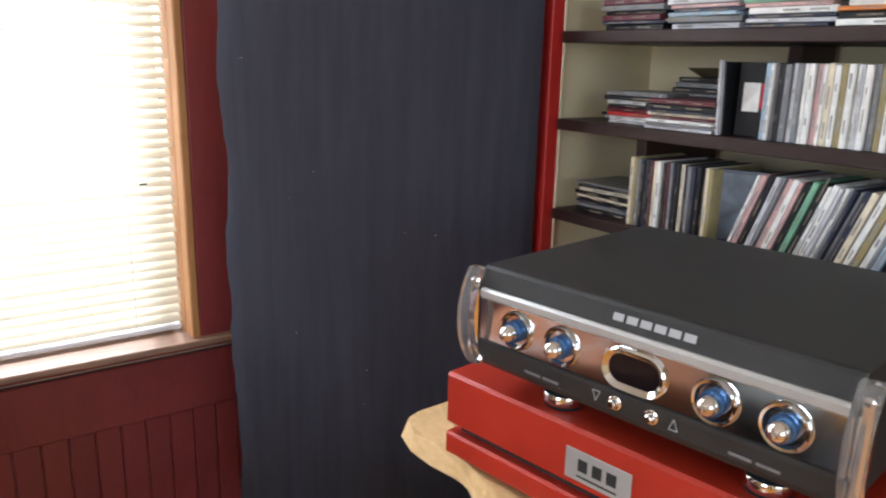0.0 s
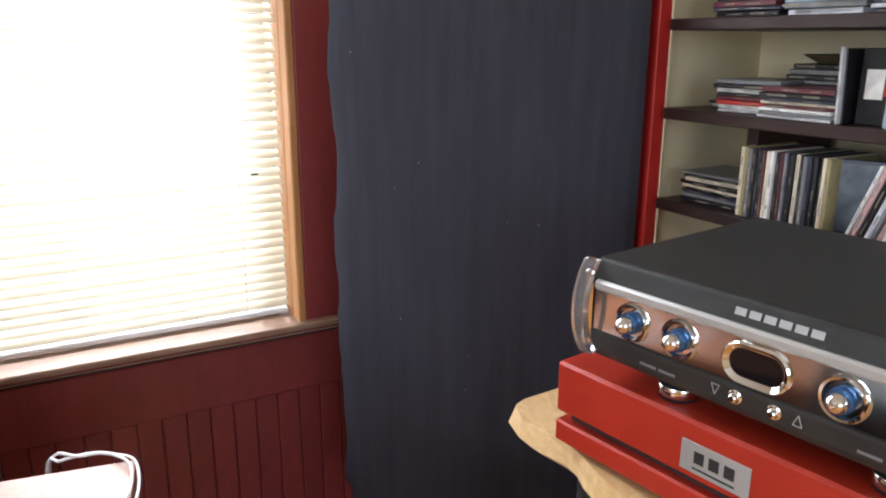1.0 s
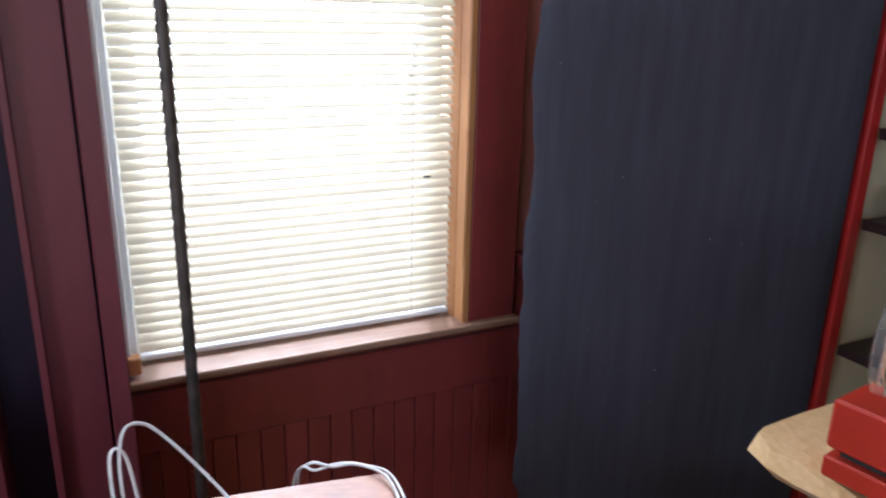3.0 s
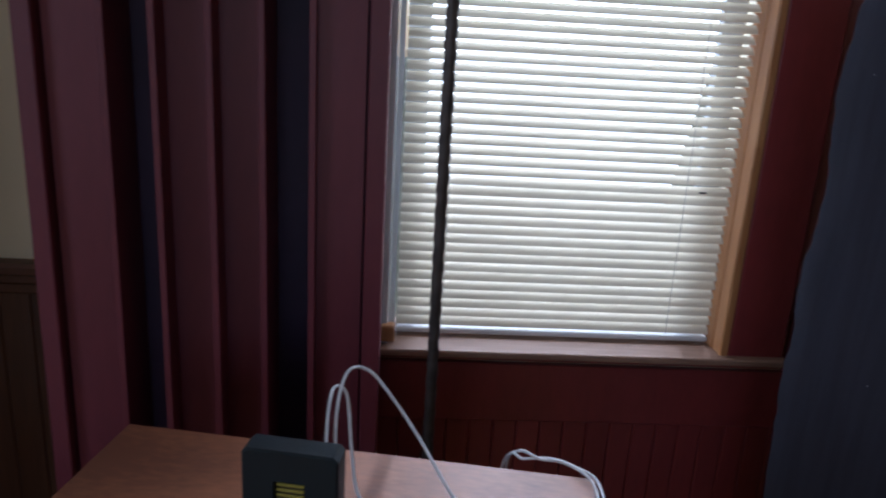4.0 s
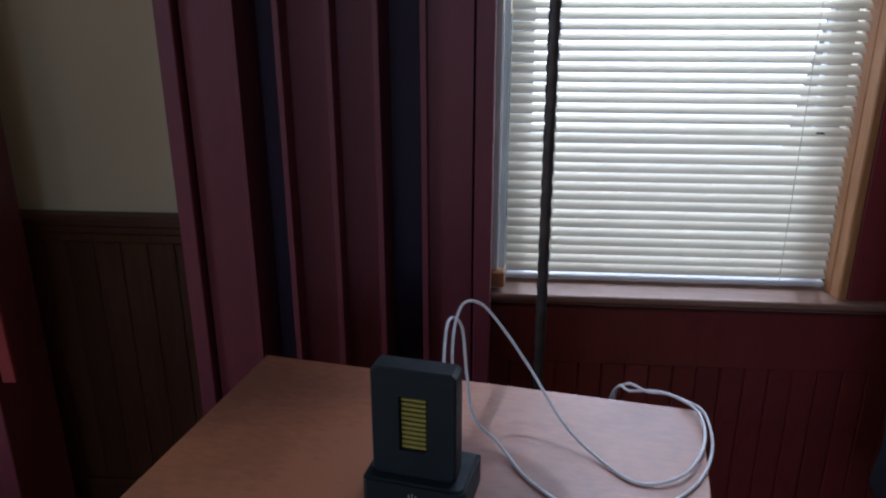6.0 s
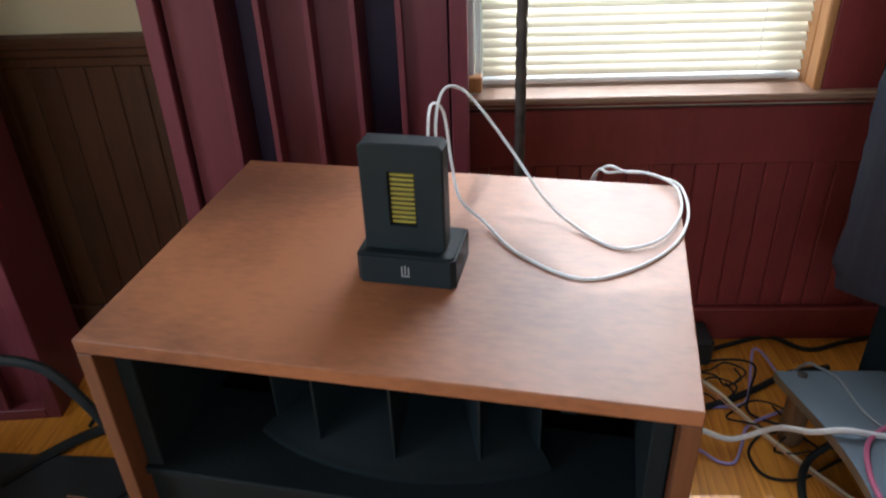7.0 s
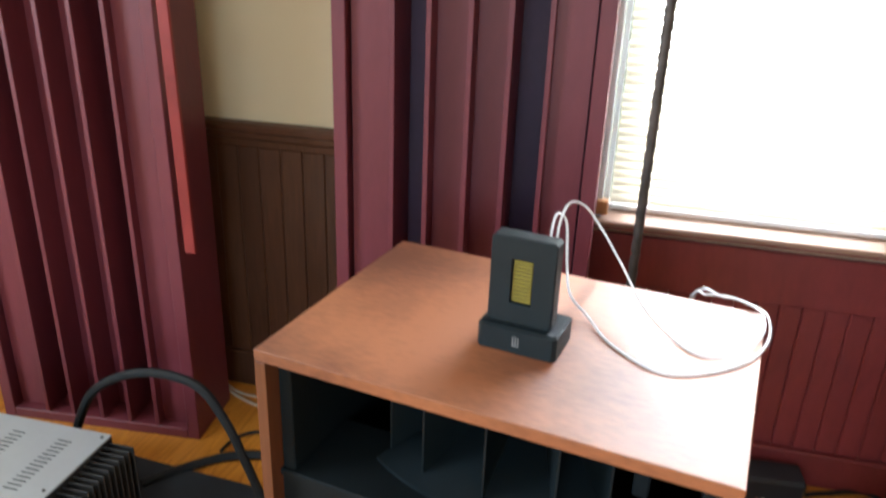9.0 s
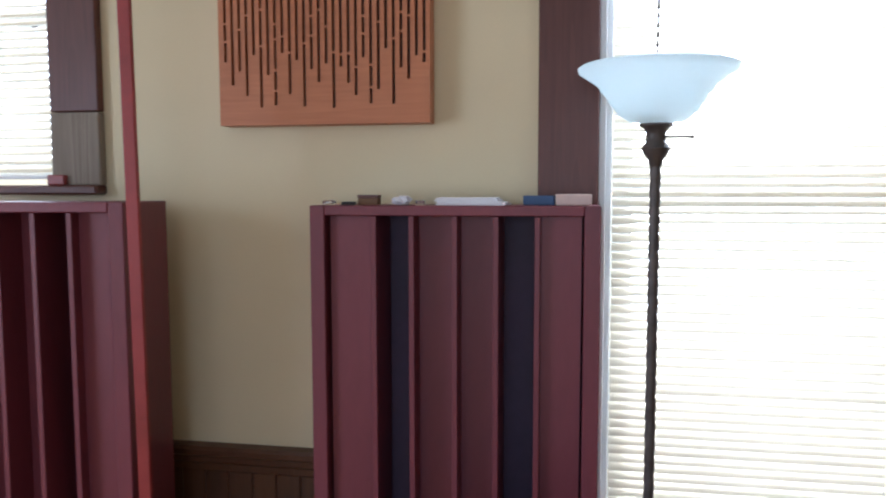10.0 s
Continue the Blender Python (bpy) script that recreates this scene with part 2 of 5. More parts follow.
BOARD_EDGE = wood("raw_board_edge", (0.13, 0.095, 0.06), (0.24, 0.18, 0.12), 'y', 14, 0.6)
# Tan wood, its colour darkened for the shade under the rack.
TUBE = wood("tan_post_shaded", (0.10, 0.055, 0.030), (0.22, 0.13, 0.065), 'z', 12, 0.5)
AMP_TOP = mat("grey_amplifier_lid", (0.46, 0.50, 0.51), 0.40, metal=0.2, var=0.06, scale=5)
MAT_RUG = mat("black_floor_mat", (0.018, 0.025, 0.032), 0.8, var=0.3, scale=9, bump=0.6, bscale=180)
ART_WOOD = wood("orange_veneer_panel", (0.36, 0.125, 0.050), (0.52, 0.20, 0.085), 'x', 8, 0.5, wave=0.3)
CEIL = mat("white_ceiling_paint", (0.75, 0.73, 0.68), 0.8, var=0.04, scale=2)
LED_BLUE = bpy.data.materials.new("blue_indicator")
LED_BLUE.use_nodes = True
LED_BLUE.node_tree.nodes["Principled BSDF"].inputs["Base Color"].default_value = (0.05, 0.05, 0.6, 1)
LED_BLUE.node_tree.nodes["Principled BSDF"].inputs["Emission Color"].default_value = (0.1, 0.1, 1, 1)
LED_BLUE.node_tree.nodes["Principled BSDF"].inputs["Emission Strength"].default_value = 2.0

# ---------------------------------------------------------------- mesh helpers


def bm_box(bm, c, s, bevel=0.0, rot=None, seg=1):
    """A bevelled box of size s centred on c."""
    r = bmesh.ops.create_cube(bm, size=1.0)
    vs = r["verts"]
    for v in vs:
        v.co = Vector((v.co.x * s[0], v.co.y * s[1], v.co.z * s[2]))
    if bevel:
        es = list({e for v in vs for e in v.link_edges})
        out = bmesh.ops.bevel(bm, geom=es, offset=bevel, segments=seg, profile=0.6, affect='EDGES', clamp_overlap=True)
        vs = list({v for f in out["faces"] for v in f.verts} | {v for v in vs if v.is_valid})
    for v in vs:
        p = Vector(v.co)
        if rot is not None:
            p = rot @ p
        v.co = p + Vector(c)
    return vs


def bm_lathe(bm, prof, seg=32, c=(0, 0, 0), rot=None, twist=0.0, lobes=0, depth=0.0):
    """Turn a profile of (radius, height) about the z axis; lobes and twist cut a rope pattern."""
    rings = []
    for r, h in prof:
        ring = []
        for i in range(seg):
            a = 2 * math.pi * i / seg
            rr = r * (1 + (depth * math.cos(lobes * a + twist * h) if lobes else 0))
            p = Vector((rr * math.cos(a), rr * math.sin(a), h))
            if rot is not None:
                p = rot @ p
            ring.append(bm.verts.new(p + Vector(c)))
        rings.append(ring)
    for a, b in zip(rings, rings[1:]):
        for i in range(seg):
            j = (i + 1) % seg
            bm.faces.new((a[i], a[j], b[j], b[i]))
    return rings


def smooth_path(pts, n=10):
    """Points of a smooth curve through pts."""
    p = [Vector(q) for q in pts]
    p = [p[0] * 2 - p[1]] + p + [p[-1] * 2 - p[-2]]
    out = []
    for i in range(1, len(p) - 2):
        for k in range(n):
            t = k / n
            a, b, c, d = p[i - 1:i + 3]
            out.append(0.5 * (2 * b + (c - a) * t + (2 * a - 5 * b + 4 * c - d) * t * t + (3 * b - a - 3 * c + d) * t ** 3))
    out.append(p[-2])
    return out


def bm_tube(bm, pts, r, seg=8, n=10, smooth=True):
    path = smooth_path(pts, n) if smooth else [Vector(q) for q in pts]
    rings = []
    up = Vector((0.13, 0.21, 0.97))
    for i, q in enumerate(path):
        d = (path[min(i + 1, len(path) - 1)] - path[max(i - 1, 0)]).normalized()
        s = d.cross(up)
        if s.length < 1e-3:
            s = d.cross(Vector((1, 0, 0)))
        s.normalize()
        u = s.cross(d)
        up = u
        rings.append([bm.verts.new(q + (s * math.cos(2 * math.pi * k / seg) + u * math.sin(2 * math.pi * k / seg)) * r) for k in range(seg)])
    for a, b in zip(rings, rings[1:]):
        for k in range(seg):
            j = (k + 1) % seg
            bm.faces.new((a[k], a[j], b[j], b[k]))
    bm.faces.new(list(reversed(rings[0])))
    bm.faces.new(rings[-1])


def bm_prism(bm, outline, z0, z1, bevel=0.0):
    """A plate with the given outline of (x, y)."""
    lo = [bm.verts.new((x, y, z0)) for x, y in outline]
    hi = [bm.verts.new((x, y, z1)) for x, y in outline]
    bm.faces.new(list(reversed(lo)))
    bm.faces.new(hi)
    k = len(outline)
    for i in range(k):
        j = (i + 1) % k
        bm.faces.new((lo[i], lo[j], hi[j], hi[i]))


def mesh_of(name, bm, material, smooth=False):
    bmesh.ops.recalc_face_normals(bm, faces=bm.faces)
    me = bpy.data.meshes.new(name)
    bm.to_mesh(me)
    bm.free()
    me.materials.append(material)
    if smooth:
        for p in me.polygons:
            p.use_smooth = True
        me.set_sharp_from_angle(angle=radians(40))
    return me


def part(name, bm, material, parent=None, label="", smooth=False, at=None):
    me = bm if isinstance(bm, bpy.types.Mesh) else mesh_of(name, bm, material, smooth)
    ob = new(name, me)
    if parent:
        ob.parent = parent
    if at is not None:
        ob.location = at
    if label:
        ob["label"] = label
    return ob


def box(name, c, s, material, parent=None, bevel=0.002, label="", rot=None, seg=1):
    """A box with its own origin at its centre."""
    bm = bmesh.new()
    bm_box(bm, (0, 0, 0), s, bevel, None, seg)
    ob = part(name, bm, material, parent, label)
    ob.location = c
    if rot is not None:
        ob.rotation_euler = rot
    return ob


def thing(name, at=(0, 0, 0), rz=0.0, label="", category="", group="", kind=""):
    ob = new(name)
    ob.empty_display_size = 0.05
    ob.location, ob.rotation_euler = at, (0, 0, radians(rz))
    return tagged(ob, label, category, group, kind)


def slab(name, lo, hi, material, label="", category="", bevel=0.0):
    """A piece of the setting between two corners."""
    c = [(a + b) / 2 for a, b in zip(lo, hi)]
    ob = box(name, c, [b - a for a, b in zip(lo, hi)], material, None, bevel)
    return tagged(ob, label, category, "", "structure")


def carve(name, x0, x1, z0, z1, holes, y0, y1, material, parent=None):
    """A wall along x between y0 and y1 with rectangular openings (x0, x1, z0, z1) that go through it."""
    xs = sorted({x0, x1, *[h[0] for h in holes], *[h[1] for h in holes]})
    zs = sorted({z0, z1, *[h[2] for h in holes], *[h[3] for h in holes]})
    bm = bmesh.new()
    solid = {}
    for i in range(len(xs) - 1):
        for j in range(len(zs) - 1):
            cx, cz = (xs[i] + xs[i + 1]) / 2, (zs[j] + zs[j + 1]) / 2
            solid[i, j] = not any(h[0] < cx < h[1] and h[2] < cz < h[3] for h in holes)
    V = {}

    def v(i, y, j):
        if (i, y, j) not in V:
            V[i, y, j] = bm.verts.new((xs[i], y, zs[j]))
        return V[i, y, j]
    for (i, j), s in solid.items():
        if not s:
            continue
        bm.faces.new((v(i, y0, j), v(i + 1, y0, j), v(i + 1, y0, j + 1), v(i, y0, j + 1)))
        bm.faces.new((v(i, y1, j), v(i, y1, j + 1), v(i + 1, y1, j + 1), v(i + 1, y1, j)))
        if not solid.get((i - 1, j)):
            bm.faces.new((v(i, y0, j), v(i, y0, j + 1), v(i, y1, j + 1), v(i, y1, j)))
        if not solid.get((i + 1, j)):
            bm.faces.new((v(i + 1, y0, j), v(i + 1, y1, j), v(i + 1, y1, j + 1), v(i + 1, y0, j + 1)))
        if not solid.get((i, j - 1)):
            bm.faces.new((v(i, y0, j), v(i, y1, j), v(i + 1, y1, j), v(i + 1, y0, j)))
        if not solid.get((i, j + 1)):
            bm.faces.new((v(i, y0, j + 1), v(i + 1, y0, j + 1), v(i + 1, y1, j + 1), v(i, y1, j + 1)))
    return part(name, bm, material, parent)


# ---------------------------------------------------------------- the room
X0, X1, Y0, H = -2.75, 1.60, -4.5, 2.65
WIN = (0.055, 0.825, 0.655, 2.30)       # main window opening
LWIN = (-2.20, -1.322, 1.485, 2.40)     # small high window

wall = carve("wall_north", X0 - 0.15, X1 + 0.15, -0.1, H, [WIN, LWIN], 0.0, 0.16, CREAM)
tagged(wall, "cream painted plaster wall with two windows", "wall", "", "structure")
# The hole in this unseen wall is added for the side fill lamp.
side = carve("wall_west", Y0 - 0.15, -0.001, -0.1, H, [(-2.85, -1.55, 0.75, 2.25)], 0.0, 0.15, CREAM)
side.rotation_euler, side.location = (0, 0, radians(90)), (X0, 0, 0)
tagged(side, "cream painted side wall, unseen, with an opening added for light", "wall", "", "structure")
slab("wall_east", (X1, Y0, -0.1), (X1 + 0.15, -0.001, H), CREAM, "cream painted wall behind the bookcase", "wall")
# Unseen rear wall; its hole is added for the rear fill lamp.
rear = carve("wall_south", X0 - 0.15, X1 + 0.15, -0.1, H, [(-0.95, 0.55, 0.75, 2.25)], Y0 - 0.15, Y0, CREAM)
tagged(rear, "cream painted rear wall, unseen, with an opening added for light", "wall", "", "structure")
slab("ceiling", (X0 - 0.15, Y0 - 0.15, H), (X1 + 0.15, 0.16, H + 0.1), CEIL, "plain white painted ceiling", "ceiling")
bm = bmesh.new()
bmesh.ops.create_grid(bm, x_segments=1, y_segments=1, size=60)
ground = part("ground", bm, mat("grass_ground", (0.10, 0.13, 0.05), 0.9, var=0.4, scale=2.0), at=(0, 0, -0.9))
tagged(ground, "green lawn outside the windows", "ground", "", "structure")

floor = thing("floor", label="orange pine plank floor with a strong grain and a gloss finish", category="floor", kind="structure")
bm = bmesh.new()
bm_box(bm, ((X0 + X1) / 2, Y0 / 2, -0.045), (X1 - X0, -Y0, 0.05))
part("subfloor", bm, SHELF_WOOD, floor)

# main window: casing, stops, tracks, stool, sashes, blind
win = thing("window_1", label="tall sash window with red casing and orange pine stops", category="window", kind="structure")
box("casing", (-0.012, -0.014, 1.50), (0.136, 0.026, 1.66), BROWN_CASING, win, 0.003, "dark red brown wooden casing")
box("casing", (0.884, -0.014, 1.50), (0.124, 0.026, 1.66), RED_TRIM, win, 0.003, "red stained wooden casing")
box("casing", (0.440, -0.014, 2.36), (1.05, 0.028, 0.12), RED_TRIM, win, 0.003)
box("stop", (0.812, -0.006, 1.48), (0.019, 0.045, 1.60), PINE_TRIM, win, 0.003, "orange pine stop")
box("stop", (0.807, 0.048, 1.48), (0.010, 0.06, 1.60), PINE_TRIM, win, 0.002)
box("track", (0.064, 0.010, 1.48), (0.016, 0.05, 1.60), WHITE_PLASTIC, win, 0.002, "white plastic track")
box("track", (0.080, 0.060, 1.48), (0.014, 0.04, 1.60), WHITE_PLASTIC, win, 0.002)
box("track_foot", (0.073, -0.018, 0.715), (0.030, 0.030, 0.036), PINE_TRIM, win, 0.003, "small blond wood block")
bm = bmesh.new()
bm_box(bm, (0.500, -0.014, 0.681), (0.905, 0.075, 0.016), 0.006, seg=3)
bm_box(bm, (0.440, 0.085, 0.677), (0.766, 0.124, 0.018), 0.002)
part("stool", bm, SILL_WOOD, win, "worn wooden stool with bare patches")
bm = bmesh.new()
bm_box(bm, (0.500, -0.016, 0.666), (0.890, 0.026, 0.013), 0.005, seg=2)
part("cove_moulding", bm, RED_TRIM, win)
for nm, zc, hh, yy in (("lower_sash", 1.08, 0.80, 0.105), ("upper_sash", 1.88, 0.80, 0.135)):
    bm = bmesh.new()
    bm_box(bm, (0.115, yy, zc), (0.05, 0.028, hh), 0.003)
    bm_box(bm, (0.770, yy, zc), (0.05, 0.028, hh), 0.003)
    bm_box(bm, (0.4425, yy, zc - hh / 2 + 0.03), (0.605, 0.026, 0.06), 0.003)
    bm_box(bm, (0.4425, yy, zc + hh / 2 - 0.02), (0.605, 0.026, 0.04), 0.003)
    sash = part(nm, bm, WHITE_PLASTIC, win, "white painted sash")
    p = box("pane", (0.4425, yy, zc), (0.605, 0.004, hh - 0.1), PANE, sash, 0)
    p.visible_shadow = False


def blind(name, x0, x1, z0, z1, y, tilt, pitch, ladders, label, wand=None):
    th = thing(name, (0, y, 0), 0, label, "blind", "window blinds")
    bm = bmesh.new()
    hw, n = 0.0125, 5
    rows = []
    for k in range(n):
        u = -1 + 2 * k / (n - 1)
        rows.append((u * hw, 0.0022 * (1 - u * u)))
    for k in range(n - 1):
        (ya, za), (yb, zb) = rows[k], rows[k + 1]
        q = [bm.verts.new((x, yy, zz)) for x, yy, zz in ((0, ya, za), (x1 - x0, ya, za), (x1 - x0, yb, zb), (0, yb, zb))]
        bm.faces.new(q)
    bmesh.ops.remove_doubles(bm, verts=bm.verts, dist=1e-6)
    me = mesh_of("slat", bm, BLIND, True)
    z, i = z0 + 0.03, 0
    rnd = random.Random(5)
    while z < z1 - 0.04:
        s = part("slat", me, None, th)
        s.location = (x0 + rnd.uniform(-0.0012, 0.0012), rnd.uniform(-0.0006, 0.0006), z)
        s.rotation_euler = (radians(tilt + rnd.uniform(-2.5, 2.5)), radians(rnd.uniform(-0.06, 0.06)), 0)
        z += pitch
        i += 1
    box("bottom_rail", ((x0 + x1) / 2, 0, z0 + 0.008), (x1 - x0, 0.022, 0.012), WHITE_PLASTIC, th, 0.003)
    box("head_rail", ((x0 + x1) / 2, 0, z1 - 0.02), (x1 - x0, 0.03, 0.03), WHITE_PLASTIC, th, 0.002)
    box("cord_clip", (x1 - 0.064, -0.013, 1.037 if z0 < 1 else z0 + 0.4), (0.016, 0.003, 0.0035), RUBBER, th, 0.0005)
    for lx in ladders:
        bm = bmesh.new()
        bm_tube(bm, [(lx, -0.0115, z0), (lx, -0.0115, z1 - 0.03)], 0.0007, 5, 1, False)
        part("ladder_cord", bm, CORD, th)
    return th


blind("window_blind", 0.090, 0.800, 0.690, 2.28, 0.050, BLIND_TILT, 0.0212, (0.19, 0.700), "lowered white mini blind with half-closed slats, backlit")
blind("window_blind", -2.19, -1.335, 1.518, 2.38, 0.045, BLIND_TILT, 0.0215, (-2.1, -1.5), "lowered white mini blind in the small window")

lw = thing("window_2", label="small high window with weathered brown casing", category="window", kind="structure")
box("casing", (-1.252, -0.014, 2.04), (0.138, 0.026, 0.70), BROWN_CASING, lw, 0.003, "dark brown casing")
box("casing", (-1.252, -0.0145, 1.596), (0.138, 0.027, 0.184), WEATHERED, lw, 0.003, "bare weathered grey foot of the casing")
box("casing", (-2.27, -0.014, 1.97), (0.138, 0.026, 0.90), BROWN_CASING, lw, 0.003)
box("casing", (-1.76, -0.014, 2.46), (1.16, 0.028, 0.11), BROWN_CASING, lw, 0.003)
box("stool", (-1.763, -0.014, 1.492), (1.154, 0.060, 0.024), BROWN_CASING, lw, 0.005)
box("corner_block", (-1.300, -0.035, 1.517), (0.05, 0.018, 0.026), RED_TRIM, lw, 0.003)
bm = bmesh.new()
for cx in (-2.175, -1.345):
    bm_box(bm, (cx, 0.115, 1.96), (0.05, 0.03, 0.86), 0.003)
for cz in (1.55, 1.96, 2.37):
    bm_box(bm, (-1.76, 0.115, cz), (0.78, 0.026, 0.05), 0.003)
sash = part("sash", bm, WHITE_PLASTIC, lw, "white painted sash")
pp = box("pane", (-1.76, 0.115, 1.96), (0.78, 0.004, 0.78), PANE, sash, 0)
pp.visible_shadow = False

# wainscot, rails and skirting on the north wall
wain = thing("wainscot", label="dark brown beadboard wainscot with a moulded chair rail", category="wainscot", kind="structure")


def rail(x0, x1, m, lab, parent):
    bm = bmesh.new()
    prof = [(0, 0.772), (-0.012, 0.772), (-0.014, 0.79), (-0.022, 0.797), (-0.024, 0.812), (-0.034, 0.818), (-0.036, 0.832), (-0.030, 0.840), (0, 0.842)]
    a = [bm.verts.new((x0, y, z)) for y, z in prof]
    b = [bm.verts.new((x1, y, z)) for y, z in prof]
    for i in range(len(prof) - 1):
        bm.faces.new((a[i], a[i + 1], b[i + 1], b[i]))
    bm.faces.new(a)
    bm.faces.new(list(reversed(b)))
    part("chair_rail", bm, m, parent, lab)


rail(X0, -0.082, BROWN_BEAD, "moulded brown chair rail", wain)
rail(0.956, X1, RED_TRIM, "moulded red chair rail", wain)
bm = bmesh.new()
bm_box(bm, ((X0 - 0.082) / 2, -0.011, 0.06), (-0.082 - X0, 0.022, 0.12), 0.004)
part("skirting", bm, BROWN_BEAD, wain)
apron = thing("window_apron", label="dark red stained boarding under the window", category="panelling", kind="structure")
box("apron_board", (0.77, -0.010, 0.579), (1.66, 0.018, 0.138), RED_TRIM, apron, 0.002, "flat red board under the sill")
box("skirting", (0.77, -0.013, 0.05), (1.66, 0.026, 0.10), RED_TRIM, apron, 0.004)

# ---------------------------------------------------------------- diffusers


NAVY_WELL = mat("dark_navy_well_back", (0.046, 0.024, 0.056), 0.6, var=0.2, scale=5)


def diffuser(name, at, rz, w, h, d, label):
    th = thing(name, at, rz, label, "acoustic diffuser", "well diffusers")
    t = 0.034
    box("side_panel", (t / 2, d / 2, h / 2), (t, d, h), MAROON, th, 0.002)
    box("side_panel", (w - t / 2, d / 2, h / 2), (t, d, h), MAROON, th, 0.002)
    box("top_board", (w / 2, d / 2, h - 0.011), (w - 2 * t - 0.001, d, 0.022), MAROON, th, 0.002)
    box("bottom_board", (w / 2, d / 2, 0.015), (w - 2 * t - 0.001, d, 0.030), MAROON, th, 0.002)
    box("back_board", (w / 2, d - 0.006, h / 2 + 0.004), (w - 2 * t - 0.001, 0.011, h - 0.054), NAVY_WELL, th, 0, "dark navy back of the deep wells")
    bounds = [u * w for u in (0.055, 0.229, 0.363, 0.513, 0.654, 0.793, 0.948)]
    seq = (0.6, 4, 1.8, 1.8, 4, 0.6)
    unit = (d - 0.03) / 4
    for x in bounds[1:-1]:
        box("fin", (x, (d - 0.012) / 2 + 0.001, h / 2 + 0.004), (0.012, d - 0.014, h - 0.0545), MAROON, th, 0.001)
    for i, s in enumerate(seq):
        if s == 4:
            continue
        ww = bounds[i + 1] - bounds[i] - 0.0125
        y = 0.004 + s * unit
        box("well_floor", ((bounds[i] + bounds[i + 1]) / 2, y + 0.004, h / 2 + 0.004), (ww, 0.008, h - 0.0545), MAROON, th, 0)
    return th


rd = diffuser("diffuser", (-0.574, -0.175, 0), 0, 0.633, 1.457, 0.146, "maroon painted wooden well diffuser standing beside the window")
ld = diffuser("diffuser", (-1.530, -0.368, 0), 5.3, 0.595, 1.466, 0.205, "maroon painted wooden well diffuser with a red batten fixed to it")
bm = bmesh.new()
bm_box(bm, (0, 0, 0), (0.028, 0.012, 1.80), 0.002)
bat = part("batten", bm, RED_STRIP, ld, "bright red strip screwed to the front")
bat.location, bat.rotation_euler = (0.622, -0.0075, 1.475), (0, radians(-0.6), 0)


def on_diffuser(name, x, y, s, m, label, cat, rz=0):
    o = box(name, (x, y, 1.457 + s[2] / 2), s, m, None, min(s) * 0.12, "", (0, 0, radians(rz)), 2)
    return tagged(o, label, cat)


CARD_BROWN = mat("brown_card", (0.16, 0.085, 0.04), 0.7, var=0.15)
PAPER = mat("white_paper", (0.72, 0.70, 0.72), 0.7, var=0.05)
BLUE_CARD = mat("dark_blue_card", (0.03, 0.07, 0.16), 0.5, var=0.1)
PINK_CARD = mat("pale_pink_card", (0.62, 0.47, 0.42), 0.6, var=0.08)
cb = thing("small_box", (-0.456, -0.105, 1.457), 4, "small brown card box with a dark lid band on the diffuser", "box")
box("body", (0, 0, 0.0075), (0.046, 0.035, 0.015), CARD_BROWN, cb, 0.001)
box("lid", (0, 0, 0.0190), (0.048, 0.037, 0.007), BROWN_CASING, cb, 0.001)
on_diffuser("remote_control", -0.500, -0.12, (0.030, 0.045, 0.007), RUBBER, "small black remote lying on the diffuser", "remote", 12)
on_diffuser("card_box", -0.071, -0.10, (0.068, 0.05, 0.021), BLUE_CARD, "small dark blue card box on the diffuser", "box", -4)
on_diffuser("card_box", 0.001, -0.11, (0.076, 0.06, 0.024), PINK_CARD, "small pale pink card box on the diffuser", "box", 3)
pk = thing("paper_stack", (-0.216, -0.105, 1.457), -2, "flat white packet of papers lying on the diffuser", "papers")
for k in range(4):
    box("sheet", (0.004 * (k % 2) - 0.006 * k, 0.003 * k, 0.0022 + 0.0042 * k), (0.150 - 0.006 * k, 0.10, 0.0040), PAPER, pk, 0.0006, "", (0, 0, radians(2 * k - 3)))
bm = bmesh.new()
bmesh.ops.create_icosphere(bm, subdivisions=3, radius=0.02)
for v in bm.verts:
    k = 1 + 0.45 * noise.noise(v.co * 90) + 0.2 * noise.noise(v.co * 220)
    v.co = Vector((v.co.x * 1.15 * k, v.co.y * 0.9 * k, max(-0.0095, v.co.z * 0.55 * k)))
cr = part("crumpled_tissue", bm, PAPER, at=(-0.379, -0.105, 1.4665))
tagged(cr, "crumpled white tissue lying on the diffuser", "tissue")
for gx, gr in ((-0.548, 0.016), (-0.336, 0.011)):
    bm = bmesh.new()
    bm_lathe(bm, [(gr * 0.8, 0), (gr, 0.002), (gr, 0.008), (gr * 0.9, 0.010), (gr * 0.85, 0.004)], 20)
    o = part("glass_cap", bm, CLEAR, at=(gx, -0.115, 1.4572), smooth=True)
    tagged(o, "tiny clear cap lying on the diffuser", "cap")

# slotted art panel on the wall
art = thing("slotted_panel", (-0.839, -0.055, 1.645), 0, "orange wood wall panel with dark vertical drip slots", "wall panel")
ART_DARK = mat("dark_slot_felt", (0.018, 0.012, 0.014), 0.9, var=0.2)
aw, ah = 0.514, 0.62
box("backing", (aw / 2, 0.032, ah / 2), (aw - 0.02, 0.040, ah - 0.02), ART_DARK, art, 0.001, "dark backing behind the slots")
slots = []
rnd = random.Random(17)
ns = 28
